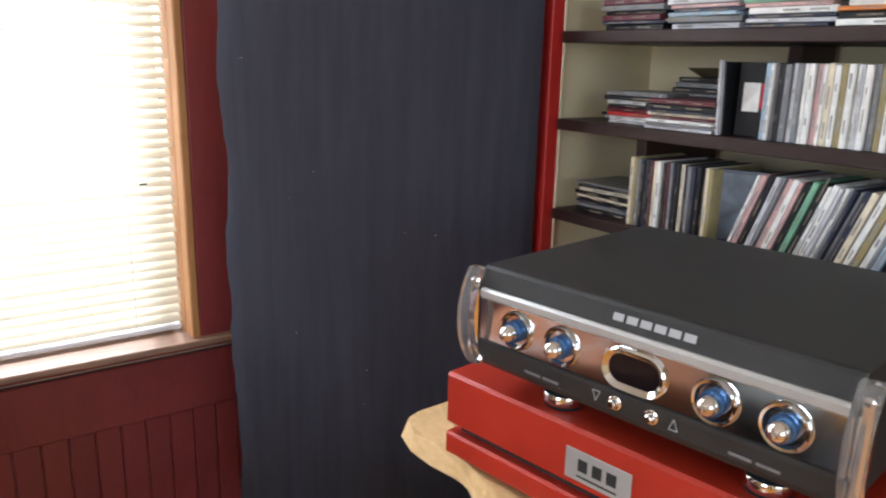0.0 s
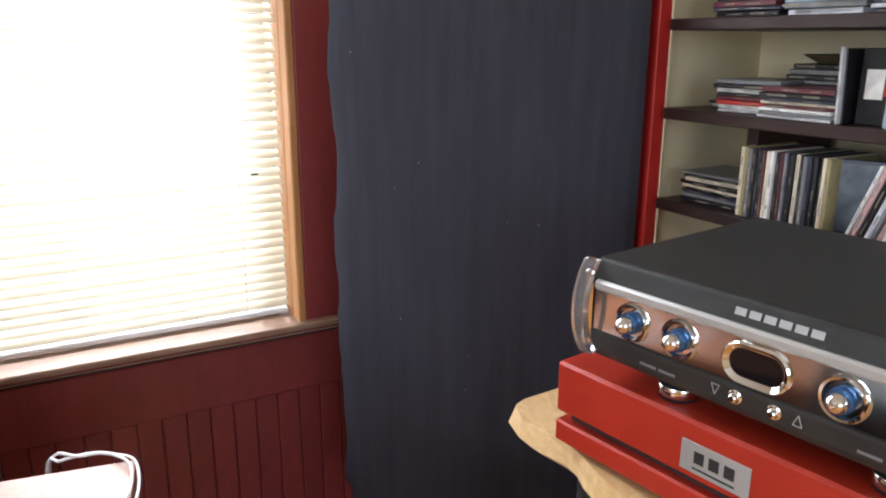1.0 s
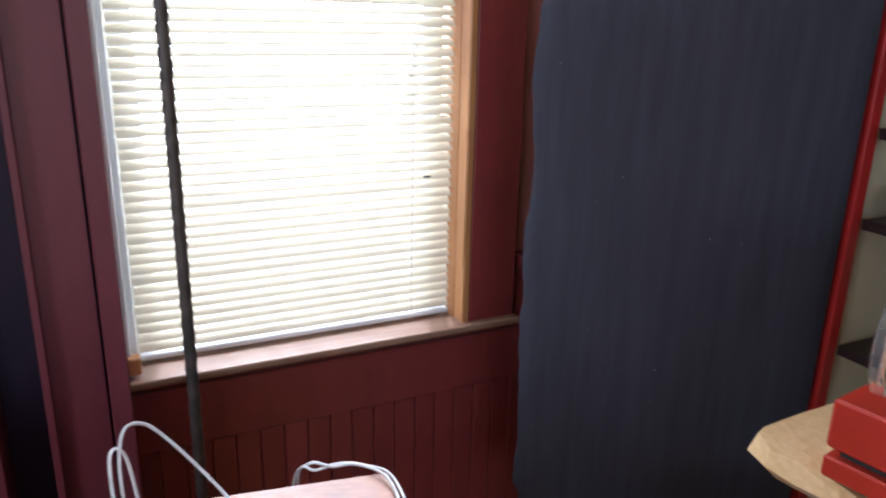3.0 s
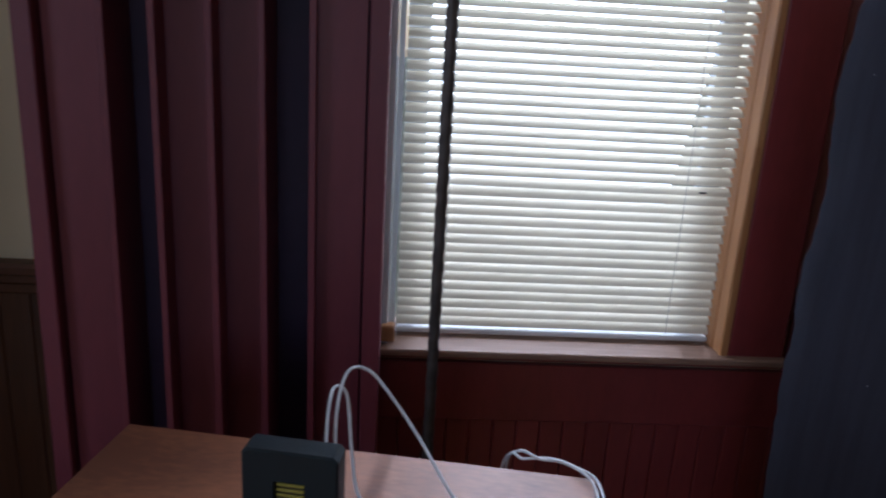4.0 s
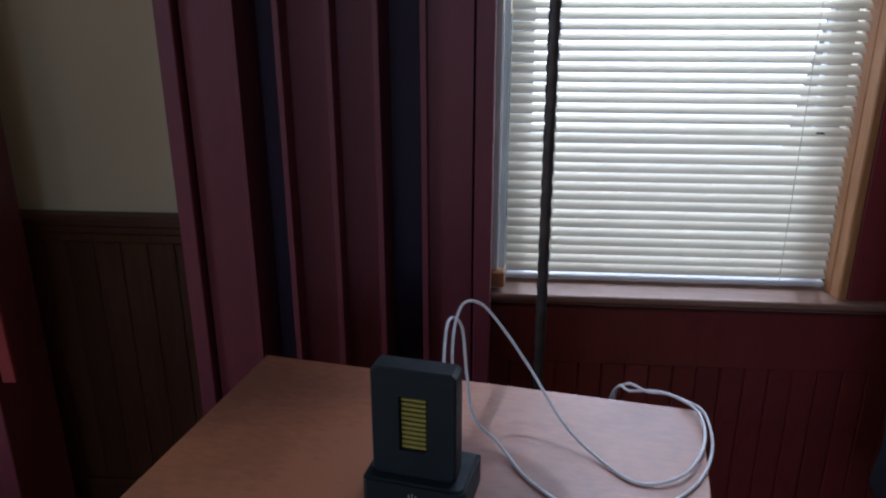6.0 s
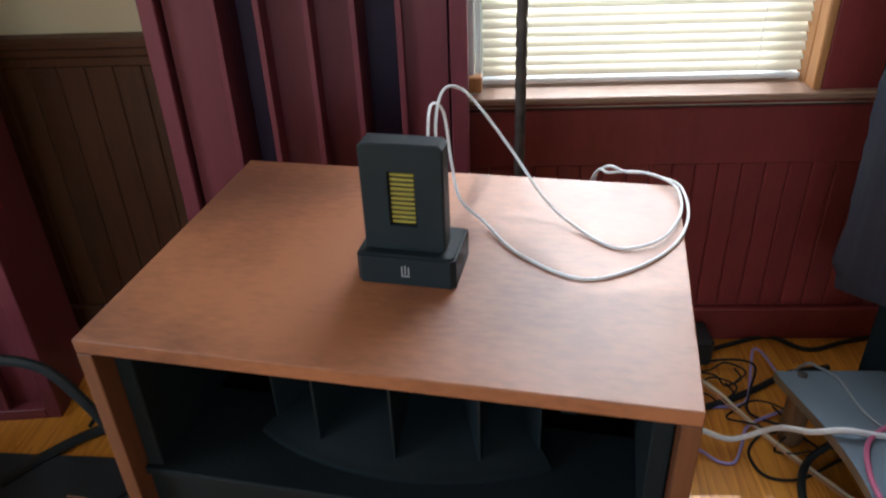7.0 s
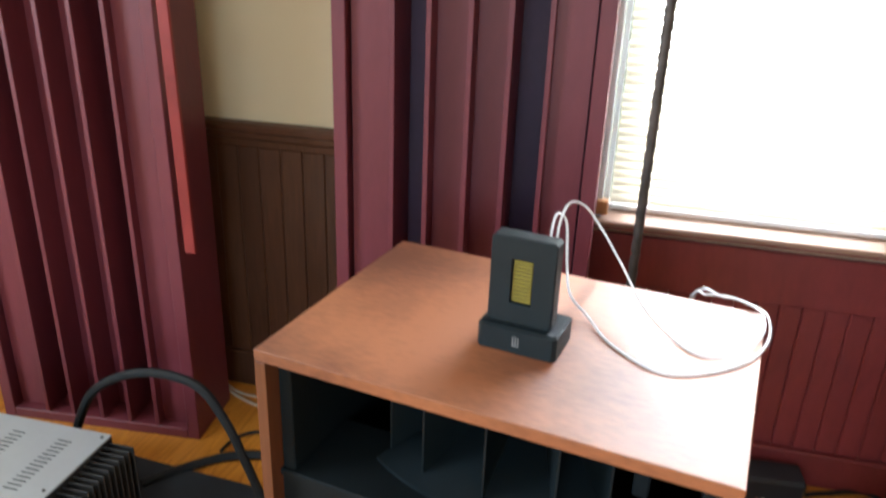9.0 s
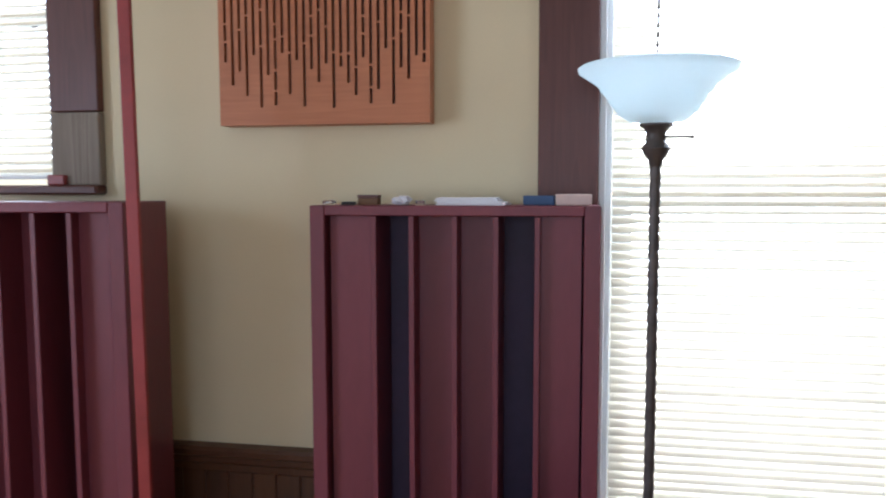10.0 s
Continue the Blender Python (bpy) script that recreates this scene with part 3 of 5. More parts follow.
lows = [0.150, 0.095, 0.128, 0.070, 0.165, 0.042, 0.118, 0.046, 0.168, 0.072, 0.150, 0.042, 0.128, 0.098, 0.140, 0.038, 0.132, 0.094, 0.066, 0.152, 0.046, 0.078, 0.170, 0.044, 0.126, 0.100, 0.152, 0.136]
gaps = {0: (0.198, 0.24), 2: (0.225,), 5: (0.185, 0.27), 7: (0.08, 0.128, 0.20, 0.235), 9: (0.168,), 11: (0.188, 0.29), 12: (0.205, 0.25), 14: (0.225,), 15: (0.165, 0.31), 16: (0.160,),
        17: (0.162,), 18: (0.13,), 19: (0.205, 0.245), 20: (0.083, 0.134), 23: (0.192,), 24: (0.208, 0.25), 27: (0.16,)}
bm = bmesh.new()
pitch = (aw - 0.012) / ns
cuts = []
for i in range(ns):
    cx = 0.008 + (i + 0.5) * pitch
    cuts.append((cx - 0.0036, cx + 0.0036, lows[i], gaps.get(i, (0.2 + 0.2 * rnd.random(),))))
x = 0.0
for a, b, lo, gp in cuts:
    bm_box(bm, ((x + a) / 2, 0.006, ah / 2), (a - x, 0.012, ah))
    bm_box(bm, ((a + b) / 2, 0.006, lo / 2), (b - a, 0.012, lo))
    for g in gp:
        if g > lo + 0.01:
            bm_box(bm, ((a + b) / 2, 0.006, g), (b - a, 0.012, 0.0055))
    bm_box(bm, ((a + b) / 2, 0.006, ah - 0.02), (b - a, 0.012, 0.04))
    x = b
bm_box(bm, ((x + aw) / 2, 0.006, ah / 2), (aw - x, 0.012, ah))
part("slotted_face", bm, ART_WOOD, art)
for nm, c, s in (("edge_board", (0.006, 0.033, ah / 2), (0.012, 0.042, ah)), ("edge_board", (aw - 0.006, 0.033, ah / 2), (0.012, 0.042, ah)),
                 ("edge_board", (aw / 2, 0.033, 0.006), (aw - 0.024, 0.042, 0.012)), ("edge_board", (aw / 2, 0.033, ah - 0.006), (aw - 0.024, 0.042, 0.012))):
    box(nm, c, s, ART_WOOD, art, 0.001)

# ---------------------------------------------------------------- torchiere lamp
lamp = thing("floor_lamp", (0.162, -0.205, 0), 0, "bronze torchiere floor lamp with twisted pole and frosted glass bowl", "floor lamp")
bm = bmesh.new()
bm_lathe(bm, [(0.0, 0), (0.125, 0), (0.13, 0.012), (0.115, 0.022), (0.05, 0.03), (0.03, 0.05), (0.018, 0.07), (0.0, 0.07)], 40)
part("base", bm, BRONZE, lamp, smooth=True)
bm = bmesh.new()
bm_lathe(bm, [(0.0105, 0.06 + 0.006 * i) for i in range(248)], 16, twist=150.0, lobes=3, depth=0.08)
part("pole", bm, BRONZE, lamp, "rope-twist bronze pole", True)
bm = bmesh.new()
bm_lathe(bm, [(0.0, 1.532), (0.012, 1.537), (0.016, 1.552), (0.026, 1.565), (0.028, 1.573), (0.020, 1.585), (0.019, 1.599), (0.024, 1.612), (0.033, 1.617), (0.033, 1.621), (0.0, 1.621)], 28)
part("socket_cup", bm, BRONZE, lamp, smooth=True)
bm = bmesh.new()
bm_tube(bm, [(0.015, -0.01, 1.595), (0.045, -0.03, 1.594), (0.062, -0.035, 1.593)], 0.0022, 8, 3)
bmesh.ops.create_icosphere(bm, subdivisions=1, radius=0.004, matrix=Matrix.Translation((0.064, -0.036, 1.593)))
part("switch_key", bm, BRONZE, lamp)
bm = bmesh.new()
out = [(0.030, 1.622), (0.055, 1.626), (0.078, 1.639), (0.094, 1.658), (0.108, 1.682), (0.128, 1.704), (0.152, 1.719), (0.166, 1.727), (0.1685, 1.734), (0.162, 1.738)]
out = [(0.030 + (r - 0.030) * 0.905, z - 0.004 * (r > 0.1)) for r, z in out]
bm_lathe(bm, out + [(r - 0.005, z + 0.003) for r, z in reversed(out[:-1])], 56)
part("shade", bm, FROST, lamp, "frosted white glass bowl shade", True)
bm = bmesh.new()
bm_lathe(bm, [(0.0, 1.631), (0.013, 1.632), (0.013, 1.657), (0.028, 1.682), (0.028, 1.702), (0.015, 1.719), (0.0, 1.722)], 20)
part("bulb", bm, mat("unlit_bulb", (0.5, 0.6, 0.68), 0.3, var=0.04), lamp, smooth=True)
bm = bmesh.new()
bm_tube(bm, [(0.0, 0.02, 1.667), (0.003, 0.021, 2.0), (0.002, 0.02, 2.30)], 0.0025, 6, 4)
part("finial_rod", bm, BRONZE, lamp)

# ---------------------------------------------------------------- loudspeaker
spk = thing("loudspeaker", (-0.0435, -1.045, 0), -9.9, "walnut veneered floor loudspeaker with black horn and woofer", "loudspeaker")
SW, SD, SH, ST = 0.668, 0.472, 0.769, 0.019
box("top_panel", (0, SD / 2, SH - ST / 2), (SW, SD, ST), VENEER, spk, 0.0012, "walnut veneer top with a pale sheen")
box("side_panel", (-SW / 2 + ST / 2, SD / 2, (SH - ST) / 2 - 0.0005), (ST, SD, SH - ST - 0.001), VENEER_SHADE, spk, 0.001)
box("side_panel", (SW / 2 - ST / 2, SD / 2, (SH - ST) / 2 - 0.0005), (ST, SD, SH - ST - 0.001), VENEER_SHADE, spk, 0.001)
box("bottom_panel", (0, SD / 2, ST / 2 + 0.012), (SW - 2 * ST - 0.001, SD, ST), VENEER, spk, 0.001)
box("back_panel", (0, SD - 0.012, SH / 2), (SW - 2 * ST - 0.001, 0.018, SH - 2 * ST - 0.02), BAFFLE, spk, 0)
IW = SW - 2 * ST
HZ = 0.540                                # shelf between horn and woofer
RB = 0.028                                # recess of the baffle
wz, wr = 0.303, 0.161


def baffle_with_holes():
    """Flat board in which round holes are cut, as a grid whose squares hold a ring about each hole."""
    bm = bmesh.new()
    z0, z1 = ST + 0.014, HZ
    holes = [(-0.222, 0.446, 0.050, 0.0525), (0.222, 0.446, 0.050, 0.0525), (0.0, wz, wr, 0.1650)]
    xs = sorted({-IW / 2, IW / 2, *[h[0] + s * h[3] for h in holes for s in (-1, 1)]})
    zs = sorted({z0, z1, *[h[1] + s * h[3] for h in holes for s in (-1, 1)]})
    zs = [z for z in zs if z0 - 1e-6 <= z <= z1 + 1e-6]

    def inside(cx, cz):
        return any(abs(cx - h[0]) < h[3] and abs(cz - h[1]) < h[3] for h in holes)
    for i in range(len(xs) - 1):
        for j in range(len(zs) - 1):
            cx, cz = (xs[i] + xs[i + 1]) / 2, (zs[j] + zs[j + 1]) / 2
            if xs[i + 1] - xs[i] < 1e-5 or zs[j + 1] - zs[j] < 1e-5 or inside(cx, cz):
                continue
            q = [bm.verts.new((x, RB, z)) for x, z in ((xs[i], zs[j]), (xs[i + 1], zs[j]), (xs[i + 1], zs[j + 1]), (xs[i], zs[j + 1]))]
            bm.faces.new(q)
    for hx, hz, r, half in holes:
        n = 48
        inner, outer, back = [], [], []
        top = min(hz + half, z1)
        for k in range(n):
            a = 2 * math.pi * k / n
            c, s = math.cos(a), math.sin(a)
            m = max(abs(c), abs(s))
            inner.append(bm.verts.new((hx + r * c, RB, hz + r * s)))
            outer.append(bm.verts.new((hx + half * c / m, RB, min(top, hz + half * s / m))))
            back.append(bm.verts.new((hx + r * c, RB + 0.02, hz + r * s)))
        for k in range(n):
            j = (k + 1) % n
            bm.faces.new((inner[k], outer[k], outer[j], inner[j]))
            bm.faces.new((inner[k], inner[j], back[j], back[k]))
    return bm


part("baffle", baffle_with_holes(), BAFFLE, spk, "matt black front baffle")
for px in (-0.222, 0.222):
    bm = bmesh.new()
    bm_lathe(bm, [(0.0525, -0.0005), (0.0515, -0.002), (0.0495, 0.001), (0.0485, 0.01), (0.0485, 0.15), (0.0, 0.151)], 40, rot=Euler((radians(-90), 0, 0)).to_matrix(), c=(px, RB, 0.446))
    part("bass_port", bm, RUBBER, spk, "round black bass port", True)
RX = Euler((radians(-90), 0, 0)).to_matrix()     # lathe axis into the cabinet
bm = bmesh.new()
bm_lathe(bm, [(0.161, 0.0205), (0.180, 0.0205), (0.180, 0.026), (0.152, 0.026), (0.155, 0.021)], 64, rot=RX, c=(0, RB, wz))
wf = part("woofer", bm, RUBBER, spk, "black steel woofer rim behind the baffle", True)
bm = bmesh.new()
prof = []
for k in range(9):
    u = k / 8
    prof.append((0.160 - 0.015 * u, 0.024 - 0.005 * abs(math.sin(u * 2.5 * math.pi))))
bm_lathe(bm, prof, 64, rot=RX, c=(0, RB, wz))
part("surround", bm, RUBBER, wf, "pleated black surround", True)
bm = bmesh.new()
prof = [(0.146 - 0.098 * (k / 16), 0.022 + 0.088 * (k / 16) ** 0.9 + (0.0006 if k % 4 == 0 else 0)) for k in range(17)]
bm_lathe(bm, prof + [(0.0, 0.110)], 64, rot=RX, c=(0, RB, wz))
part("cone", bm, CONE, wf, "grey paper cone", True)
bm = bmesh.new()
bm_lathe(bm, [(0.048, 0.110), (0.045, 0.102), (0.038, 0.089), (0.027, 0.080), (0.015, 0.077), (0.013, 0.083), (0.0, 0.085)], 40, rot=RX, c=(0, RB, wz))
part("dust_cap", bm, CONE, wf, "domed dust cap", True)
box("baffle_shelf", (0, 0.10, HZ + 0.004), (IW, 0.16, 0.012), BAFFLE, spk, 0.002)
# Black liners added to keep the veneered inner sides dark.
box("trim_strip", (-IW / 2 + 0.012, RB + 0.200, 0.385), (0.022, 0.40, 0.71), BAFFLE, spk, 0.002)
box("trim_strip", (IW / 2 - 0.012, RB + 0.200, 0.385), (0.022, 0.40, 0.71), BAFFLE, spk, 0.002)
# sectoral horn: flared floor and roof sheets, curved lip, side cheeks and vanes
horn = thing("horn", (0, 0, 0), 0)
horn.parent = spk
horn["label"] = "black multi-vane sectoral horn"
zt = 0.658


def horn_half(u):
    return 0.030 + 0.068 * u ** 1.5


for sgn, nm in ((-1, "horn_floor"), (1, "horn_roof")):
    bm = bmesh.new()
    grid = []
    for i in range(11):
        u = i / 10
        row = []
        for k in range(25):
            a = -1 + 2 * k / 24
            R = 0.05 + 0.235 * u
            ang = a * radians(36)
            x = math.sin(ang) * R * 1.10
            y = 0.330 - math.cos(ang) * R * 0.93
            row.append(bm.verts.new((x, max(y, RB + 0.012), zt + sgn * horn_half(u))))
        grid.append(row)
    for a, b in zip(grid, grid[1:]):
        for k in range(24):
            bm.faces.new((a[k], a[k + 1], b[k + 1], b[k]))
    part(nm, bm, HORN, horn, smooth=True)
lip = []
for k in range(33):
    a = -1 + 2 * k / 32
    ang = a * radians(36)
    x = math.sin(ang) * 0.285 * 1.10
    y = max(0.330 - math.cos(ang) * 0.285 * 0.93, RB + 0.012)
    lip.append((x, y))
for sgn in (-1, 1):
    bm = bmesh.new()
    prev = None
    for x, y in lip:
        z = zt + sgn * 0.098
        cur = [bm.verts.new((x, y, z)), bm.verts.new((x * 1.03, y - 0.010, z + sgn * 0.004)), bm.verts.new((x * 1.03, y - 0.010, z + sgn * 0.010))]
        if prev:
            for p, q in ((0, 1), (1, 2)):
                bm.faces.new((prev[p], prev[q], cur[q], cur[p]))
        prev = cur
    part("mouth_lip", bm, HORN, horn, smooth=True)
for k, fx in enumerate((-0.98, -0.56, 0.0, 0.56, 0.98)):
    bm = bmesh.new()
    ang = fx * radians(36)
    lo, hi = [], []
    for i in range(9):
        u = 0.25 + 0.70 * i / 8
        R = 0.05 + 0.235 * u
        x, y = math.sin(ang) * R * 1.10, 0.330 - math.cos(ang) * R * 0.93
        lo.append((x, y, zt - horn_half(u) + 0.001))
        hi.append((x, y, zt + horn_half(u) - 0.001))
    for off in (-0.0015, 0.0015):
        A = [bm.verts.new((p[0] + off, p[1], p[2])) for p in lo]
        B = [bm.verts.new((p[0] + off, p[1], p[2])) for p in hi]
        for i in range(8):
            bm.faces.new((A[i], A[i + 1], B[i + 1], B[i]))
    bm.verts.ensure_lookup_table()
    bm.faces.new((bm.verts[8], bm.verts[17], bm.verts[35], bm.verts[26]))
    part("vane", bm, HORN, horn)
for sx in (-1, 1):
    box("brace", (sx * 0.206, 0.215, (HZ + SH - ST) / 2 + 0.005), (0.024, 0.020, SH - ST - HZ - 0.012), BRACE, spk, 0.002, "dark grey upright brace")
box("throat", (0, 0.36, zt), (0.09, 0.10, 0.09), HORN, horn, 0.01)
for px in (-0.05, 0.02, 0.045, 0.16, 0.185, 0.24):
    box("screw_head", (px, RB - 0.001, HZ - 0.004), (0.006, 0.002, 0.003), SILVER, spk, 0.0005)

# ---------------------------------------------------------------- ribbon tweeter on the loudspeaker
tw = thing("ribbon_tweeter", (-0.010, -0.888, SH), -10.6, "charcoal metal ribbon tweeter with yellow foil on a block base", "tweeter")
bm = bmesh.new()
bm_prism(bm, [(-0.060, 0.006), (-0.054, 0.0), (0.054, 0.0), (0.060, 0.006), (0.060, 0.080), (-0.060, 0.080)], 0.0006, 0.040)
bmesh.ops.bevel(bm, geom=[e for e in bm.edges if abs(e.verts[0].co.z - e.verts[1].co.z) < 1e-5 and e.verts[0].co.z > 0.03], offset=0.003, segments=2, affect='EDGES')
base = part("base", bm, TWEETER, tw, "charcoal block base")
bm = bmesh.new()
ow, oh, iw, ih = 0.0485, 0.0675, 0.0155, 0.0335
fy, by = 0.0, 0.030
ring = lambda y, w, h, b: [(-w + b, y, -h), (w - b, y, -h), (w, y, -h + b), (w, y, h - b), (w - b, y, h), (-w + b, y, h), (-w, y, h - b), (-w, y, -h + b)]
loops = [[bm.verts.new(q) for q in ring(*a)] for a in ((0.004, iw, ih, 0.001), (fy, iw + 0.001, ih + 0.001, 0.001), (fy, ow - 0.002, oh - 0.002, 0.004), (fy + 0.002, ow, oh, 0.005), (by - 0.002, ow, oh, 0.005), (by, ow - 0.002, oh - 0.002, 0.004))]
for a, b in zip(loops, loops[1:]):
    for k in range(8):
        j = (k + 1) % 8
        bm.faces.new((a[k], a[j], b[j], b[k]))
bm.faces.new(loops[-1])
plate = part("face_plate", bm, TWEETER, tw, "upright charcoal front plate", at=(-0.002, 0.013, 0.1075))
box("ribbon_recess", (0, 0.0075, 0), (0.030, 0.004, 0.066), INK, plate, 0)
rb = bmesh.new()
bm_box(rb, (0, 0, 0), (0.0285, 0.0032, 0.0034), 0.0008)
rbm = mesh_of("ribbon_bar", rb, RIBBON)
for k in range(11):
    part("ribbon_bar", rbm, None, plate, at=(0, 0.0042, -0.0297 + k * 0.00594))
bm = bmesh.new()
bm_box(bm, (-0.004, -0.0005, 0.020), (0.0012, 0.001, 0.013))
bm_box(bm, (0.000, -0.0005, 0.022), (0.0012, 0.001, 0.012))
bm_box(bm, (0.004, -0.0005, 0.021), (0.0012, 0.001, 0.010))
bm_box(bm, (0.000, -0.0005, 0.0135), (0.010, 0.001, 0.0012))
part("emblem", bm, PRINT, base, "small pale emblem")


AT_SPEAKER, AT_RACK, AT_MAT = (0.025, 0.146, -0.033), (0.010, 0.122, -0.031), (-0.012, 0.070, 0)
FLOOR_RIGHT = (0.015, 0.122, 0)


def cable(name, pts, r, m, label, cat="cable", n=10, group="cables", by=(0, 0, 0)):
    bm = bmesh.new()
    pts = [(x + by[0], y + by[1], z + by[2]) for x, y, z in pts]
    bm_tube(bm, pts, r, 8, n)
    return tagged(part(name, bm, m, None, "", True), label, cat, group)


ZT = 0.8046                               # lies on the top once moved by AT_SPEAKER
cable("white_cable", [(0.001, -0.963, 0.870), (-0.010, -0.905, 0.918), (-0.010, -0.833, 0.949), (0.006, -0.811, 0.932), (0.016, -0.853, 0.879), (0.028, -0.893, 0.843), (0.060, -0.90, ZT + 0.006), (0.100, -0.968, ZT), (0.170, -1.026, ZT), (0.238, -1.006, ZT),
      (0.298, -0.952, ZT), (0.332, -0.880, ZT + 0.002), (0.340, -0.800, ZT + 0.004), (0.318, -0.765, ZT + 0.003), (0.290, -0.740, ZT), (0.25, -0.742, ZT), (0.235, -0.70, 0.775), (0.233, -0.69, 0.60)], 0.0021, WHITE_CABLE, "white braided cable looped over the loudspeaker top", by=AT_SPEAKER)
cable("white_cable", [(0.008, -0.962, 0.865), (-0.002, -0.873, 0.932), (0.006, -0.811, 0.962), (0.030, -0.790, 0.957), (0.059, -0.795, 0.927), (0.100, -0.815, 0.874), (0.140, -0.868, 0.830), (0.176, -0.905, ZT + 0.004), (0.225, -0.958, ZT), (0.282, -0.944, ZT + 0.004),
      (0.322, -0.878, ZT + 0.006), (0.331, -0.805, ZT + 0.007), (0.305, -0.757, ZT + 0.004), (0.272, -0.748, ZT + 0.004), (0.245, -0.725, ZT + 0.002), (0.228, -0.69, 0.75), (0.226, -0.685, 0.58)], 0.0021, WHITE_CABLE, "white braided cable rising from the tweeter in a loop", by=AT_SPEAKER)

# ---------------------------------------------------------------- fabric panel across the corner
pan = thing("fabric_panel", (0.815, -0.272, 0), -35, "tall charcoal fabric covered acoustic panel standing across the corner", "acoustic panel")
PW, PT, PZ0, PZ1 = 0.583, 0.050, 0.345, 1.452
bm = bmesh.new()
nx, nz = 40, 90
fr, bk = [], []


def pad(x, z):
    e = min(x * 0.55, PW - x)
    e2 = min(z - PZ0, PZ1 - z)
    bulge = -0.018 * (1 - math.exp(-max(0, e) / 0.02)) * (1 - math.exp(-max(0, e2) / 0.03))
    fold = 0.0012 * noise.noise(Vector((x * 16, 0, z * 1.3))) + 0.0016 * noise.noise(Vector((x * 60, 3, z * 2.6)))
    return bulge + fold - 0.030 * math.sin(math.pi * min(1, max(0, x / PW)))


for i in range(nx + 1):
    colf, colb = [], []
    for j in range(nz + 1):
        z = PZ0 + (PZ1 - PZ0) * j / nz
        x = PW * i / nx
        wob = (0.011 * noise.noise(Vector((1.7, i * 0.01, z * 8))) + 0.004 * noise.noise(Vector((4.1, 0, z * 31)))) * max(0, 1 - i / 3)
        cut = (max(0.0, 1 - (z - PZ0) / 0.10) ** 2 * 0.06 + max(0.0, 1 - (PZ1 - z) / 0.05) ** 2 * 0.05) if i == 0 else 0
        colf.append(bm.verts.new((x + wob + (0.0 if i else cut * 0.5), pad(x, z), z)))
        colb.append(bm.verts.new((x + wob + (0.0 if i else cut * 0.5), PT, z)))
    fr.append(colf)
    bk.append(colb)
for i in range(nx):
    for j in range(nz):
        bm.faces.new((fr[i][j], fr[i + 1][j], fr[i + 1][j + 1], fr[i][j + 1]))
        bm.faces.new((bk[i][j], bk[i][j + 1], bk[i + 1][j + 1], bk[i + 1][j]))
for j in range(nz):
    bm.faces.new((fr[0][j], fr[0][j + 1], bk[0][j + 1], bk[0][j]))
    bm.faces.new((fr[nx][j], bk[nx][j], bk[nx][j + 1], fr[nx][j + 1]))
for i in range(nx):
    bm.faces.new((fr[i][0], bk[i][0], bk[i + 1][0], fr[i + 1][0]))
    bm.faces.new((fr[i][nz], fr[i + 1][nz], bk[i + 1][nz], bk[i][nz]))
pad_ob = part("padding", bm, FABRIC, pan, "charcoal fabric pad with soft folds", True)
pad_ob.rotation_euler = (radians(0.6), 0, 0)
for lx in (0.14, 0.46):
    bm = bmesh.new()
    bm_box(bm, (lx, 0.026, 0.172), (0.07, 0.03, 0.342), 0.003)
    bm_box(bm, (lx, 0.000, 0.012), (0.09, 0.20, 0.024), 0.004)
    part("foot", bm, BAFFLE, pan, "black wooden foot")
lint = bmesh.new()
bmesh.ops.create_icosphere(lint, subdivisions=1, radius=0.0008)
lm = mesh_of("lint_speck", lint, PAPER)
rnd = random.Random(3)
for k in range(8):
    x, z = rnd.uniform(0.04, 0.4), rnd.uniform(0.6, 1.45)
    part("lint_speck", lm, None, pad_ob, at=(x, pad(x, z) - 0.0004, z))

# ---------------------------------------------------------------- bookcase along the east wall
bc = thing("bookcase", (1.320, -0.615, 0), 0, "dark wood bookcase with a red painted side full of discs", "bookcase")
BD, BL = 0.265, 1.70
box("front_post", (0.002, 0.011, 1.1), (0.030, 0.026, 2.2), RED_PAINT, bc, 0.002, "bright red painted front post")
box("side_board", (0.161, 0.016, 1.1), (0.252, 0.008, 2.2), CREAM, bc, 0.001, "cream painted side board")
box("side_board", (BD / 2, -BL, 1.1), (BD, 0.022, 2.2), SHELF_WOOD, bc, 0.002)
SHELVES = (0.27, 0.53, 0.79, 1.046, 1.215, 1.371, 1.57, 1.82)
for z in SHELVES:
    box("shelf", (BD / 2, -BL / 2, z - 0.010), (BD - 0.004, BL - 0.024, 0.020), SHELF_WOOD, bc, 0.0015)
for y, za, zb in ((-0.375, 1.215, 1.351), (-0.175, 1.046, 1.195), (-0.95, 1.215, 1.351), (-0.80, 1.046, 1.195), (-0.6, 1.371, 1.55), (-0.9, 0.79, 1.026), (-0.9, 0.53, 0.77)):
    back = 0.10 if y == -0.375 else 0.0
    box("upright", (0.150 + back / 2, y, (za + zb) / 2), (0.20 - back, 0.022, zb - za - 0.001), SHELF_WOOD, bc, 0.001)

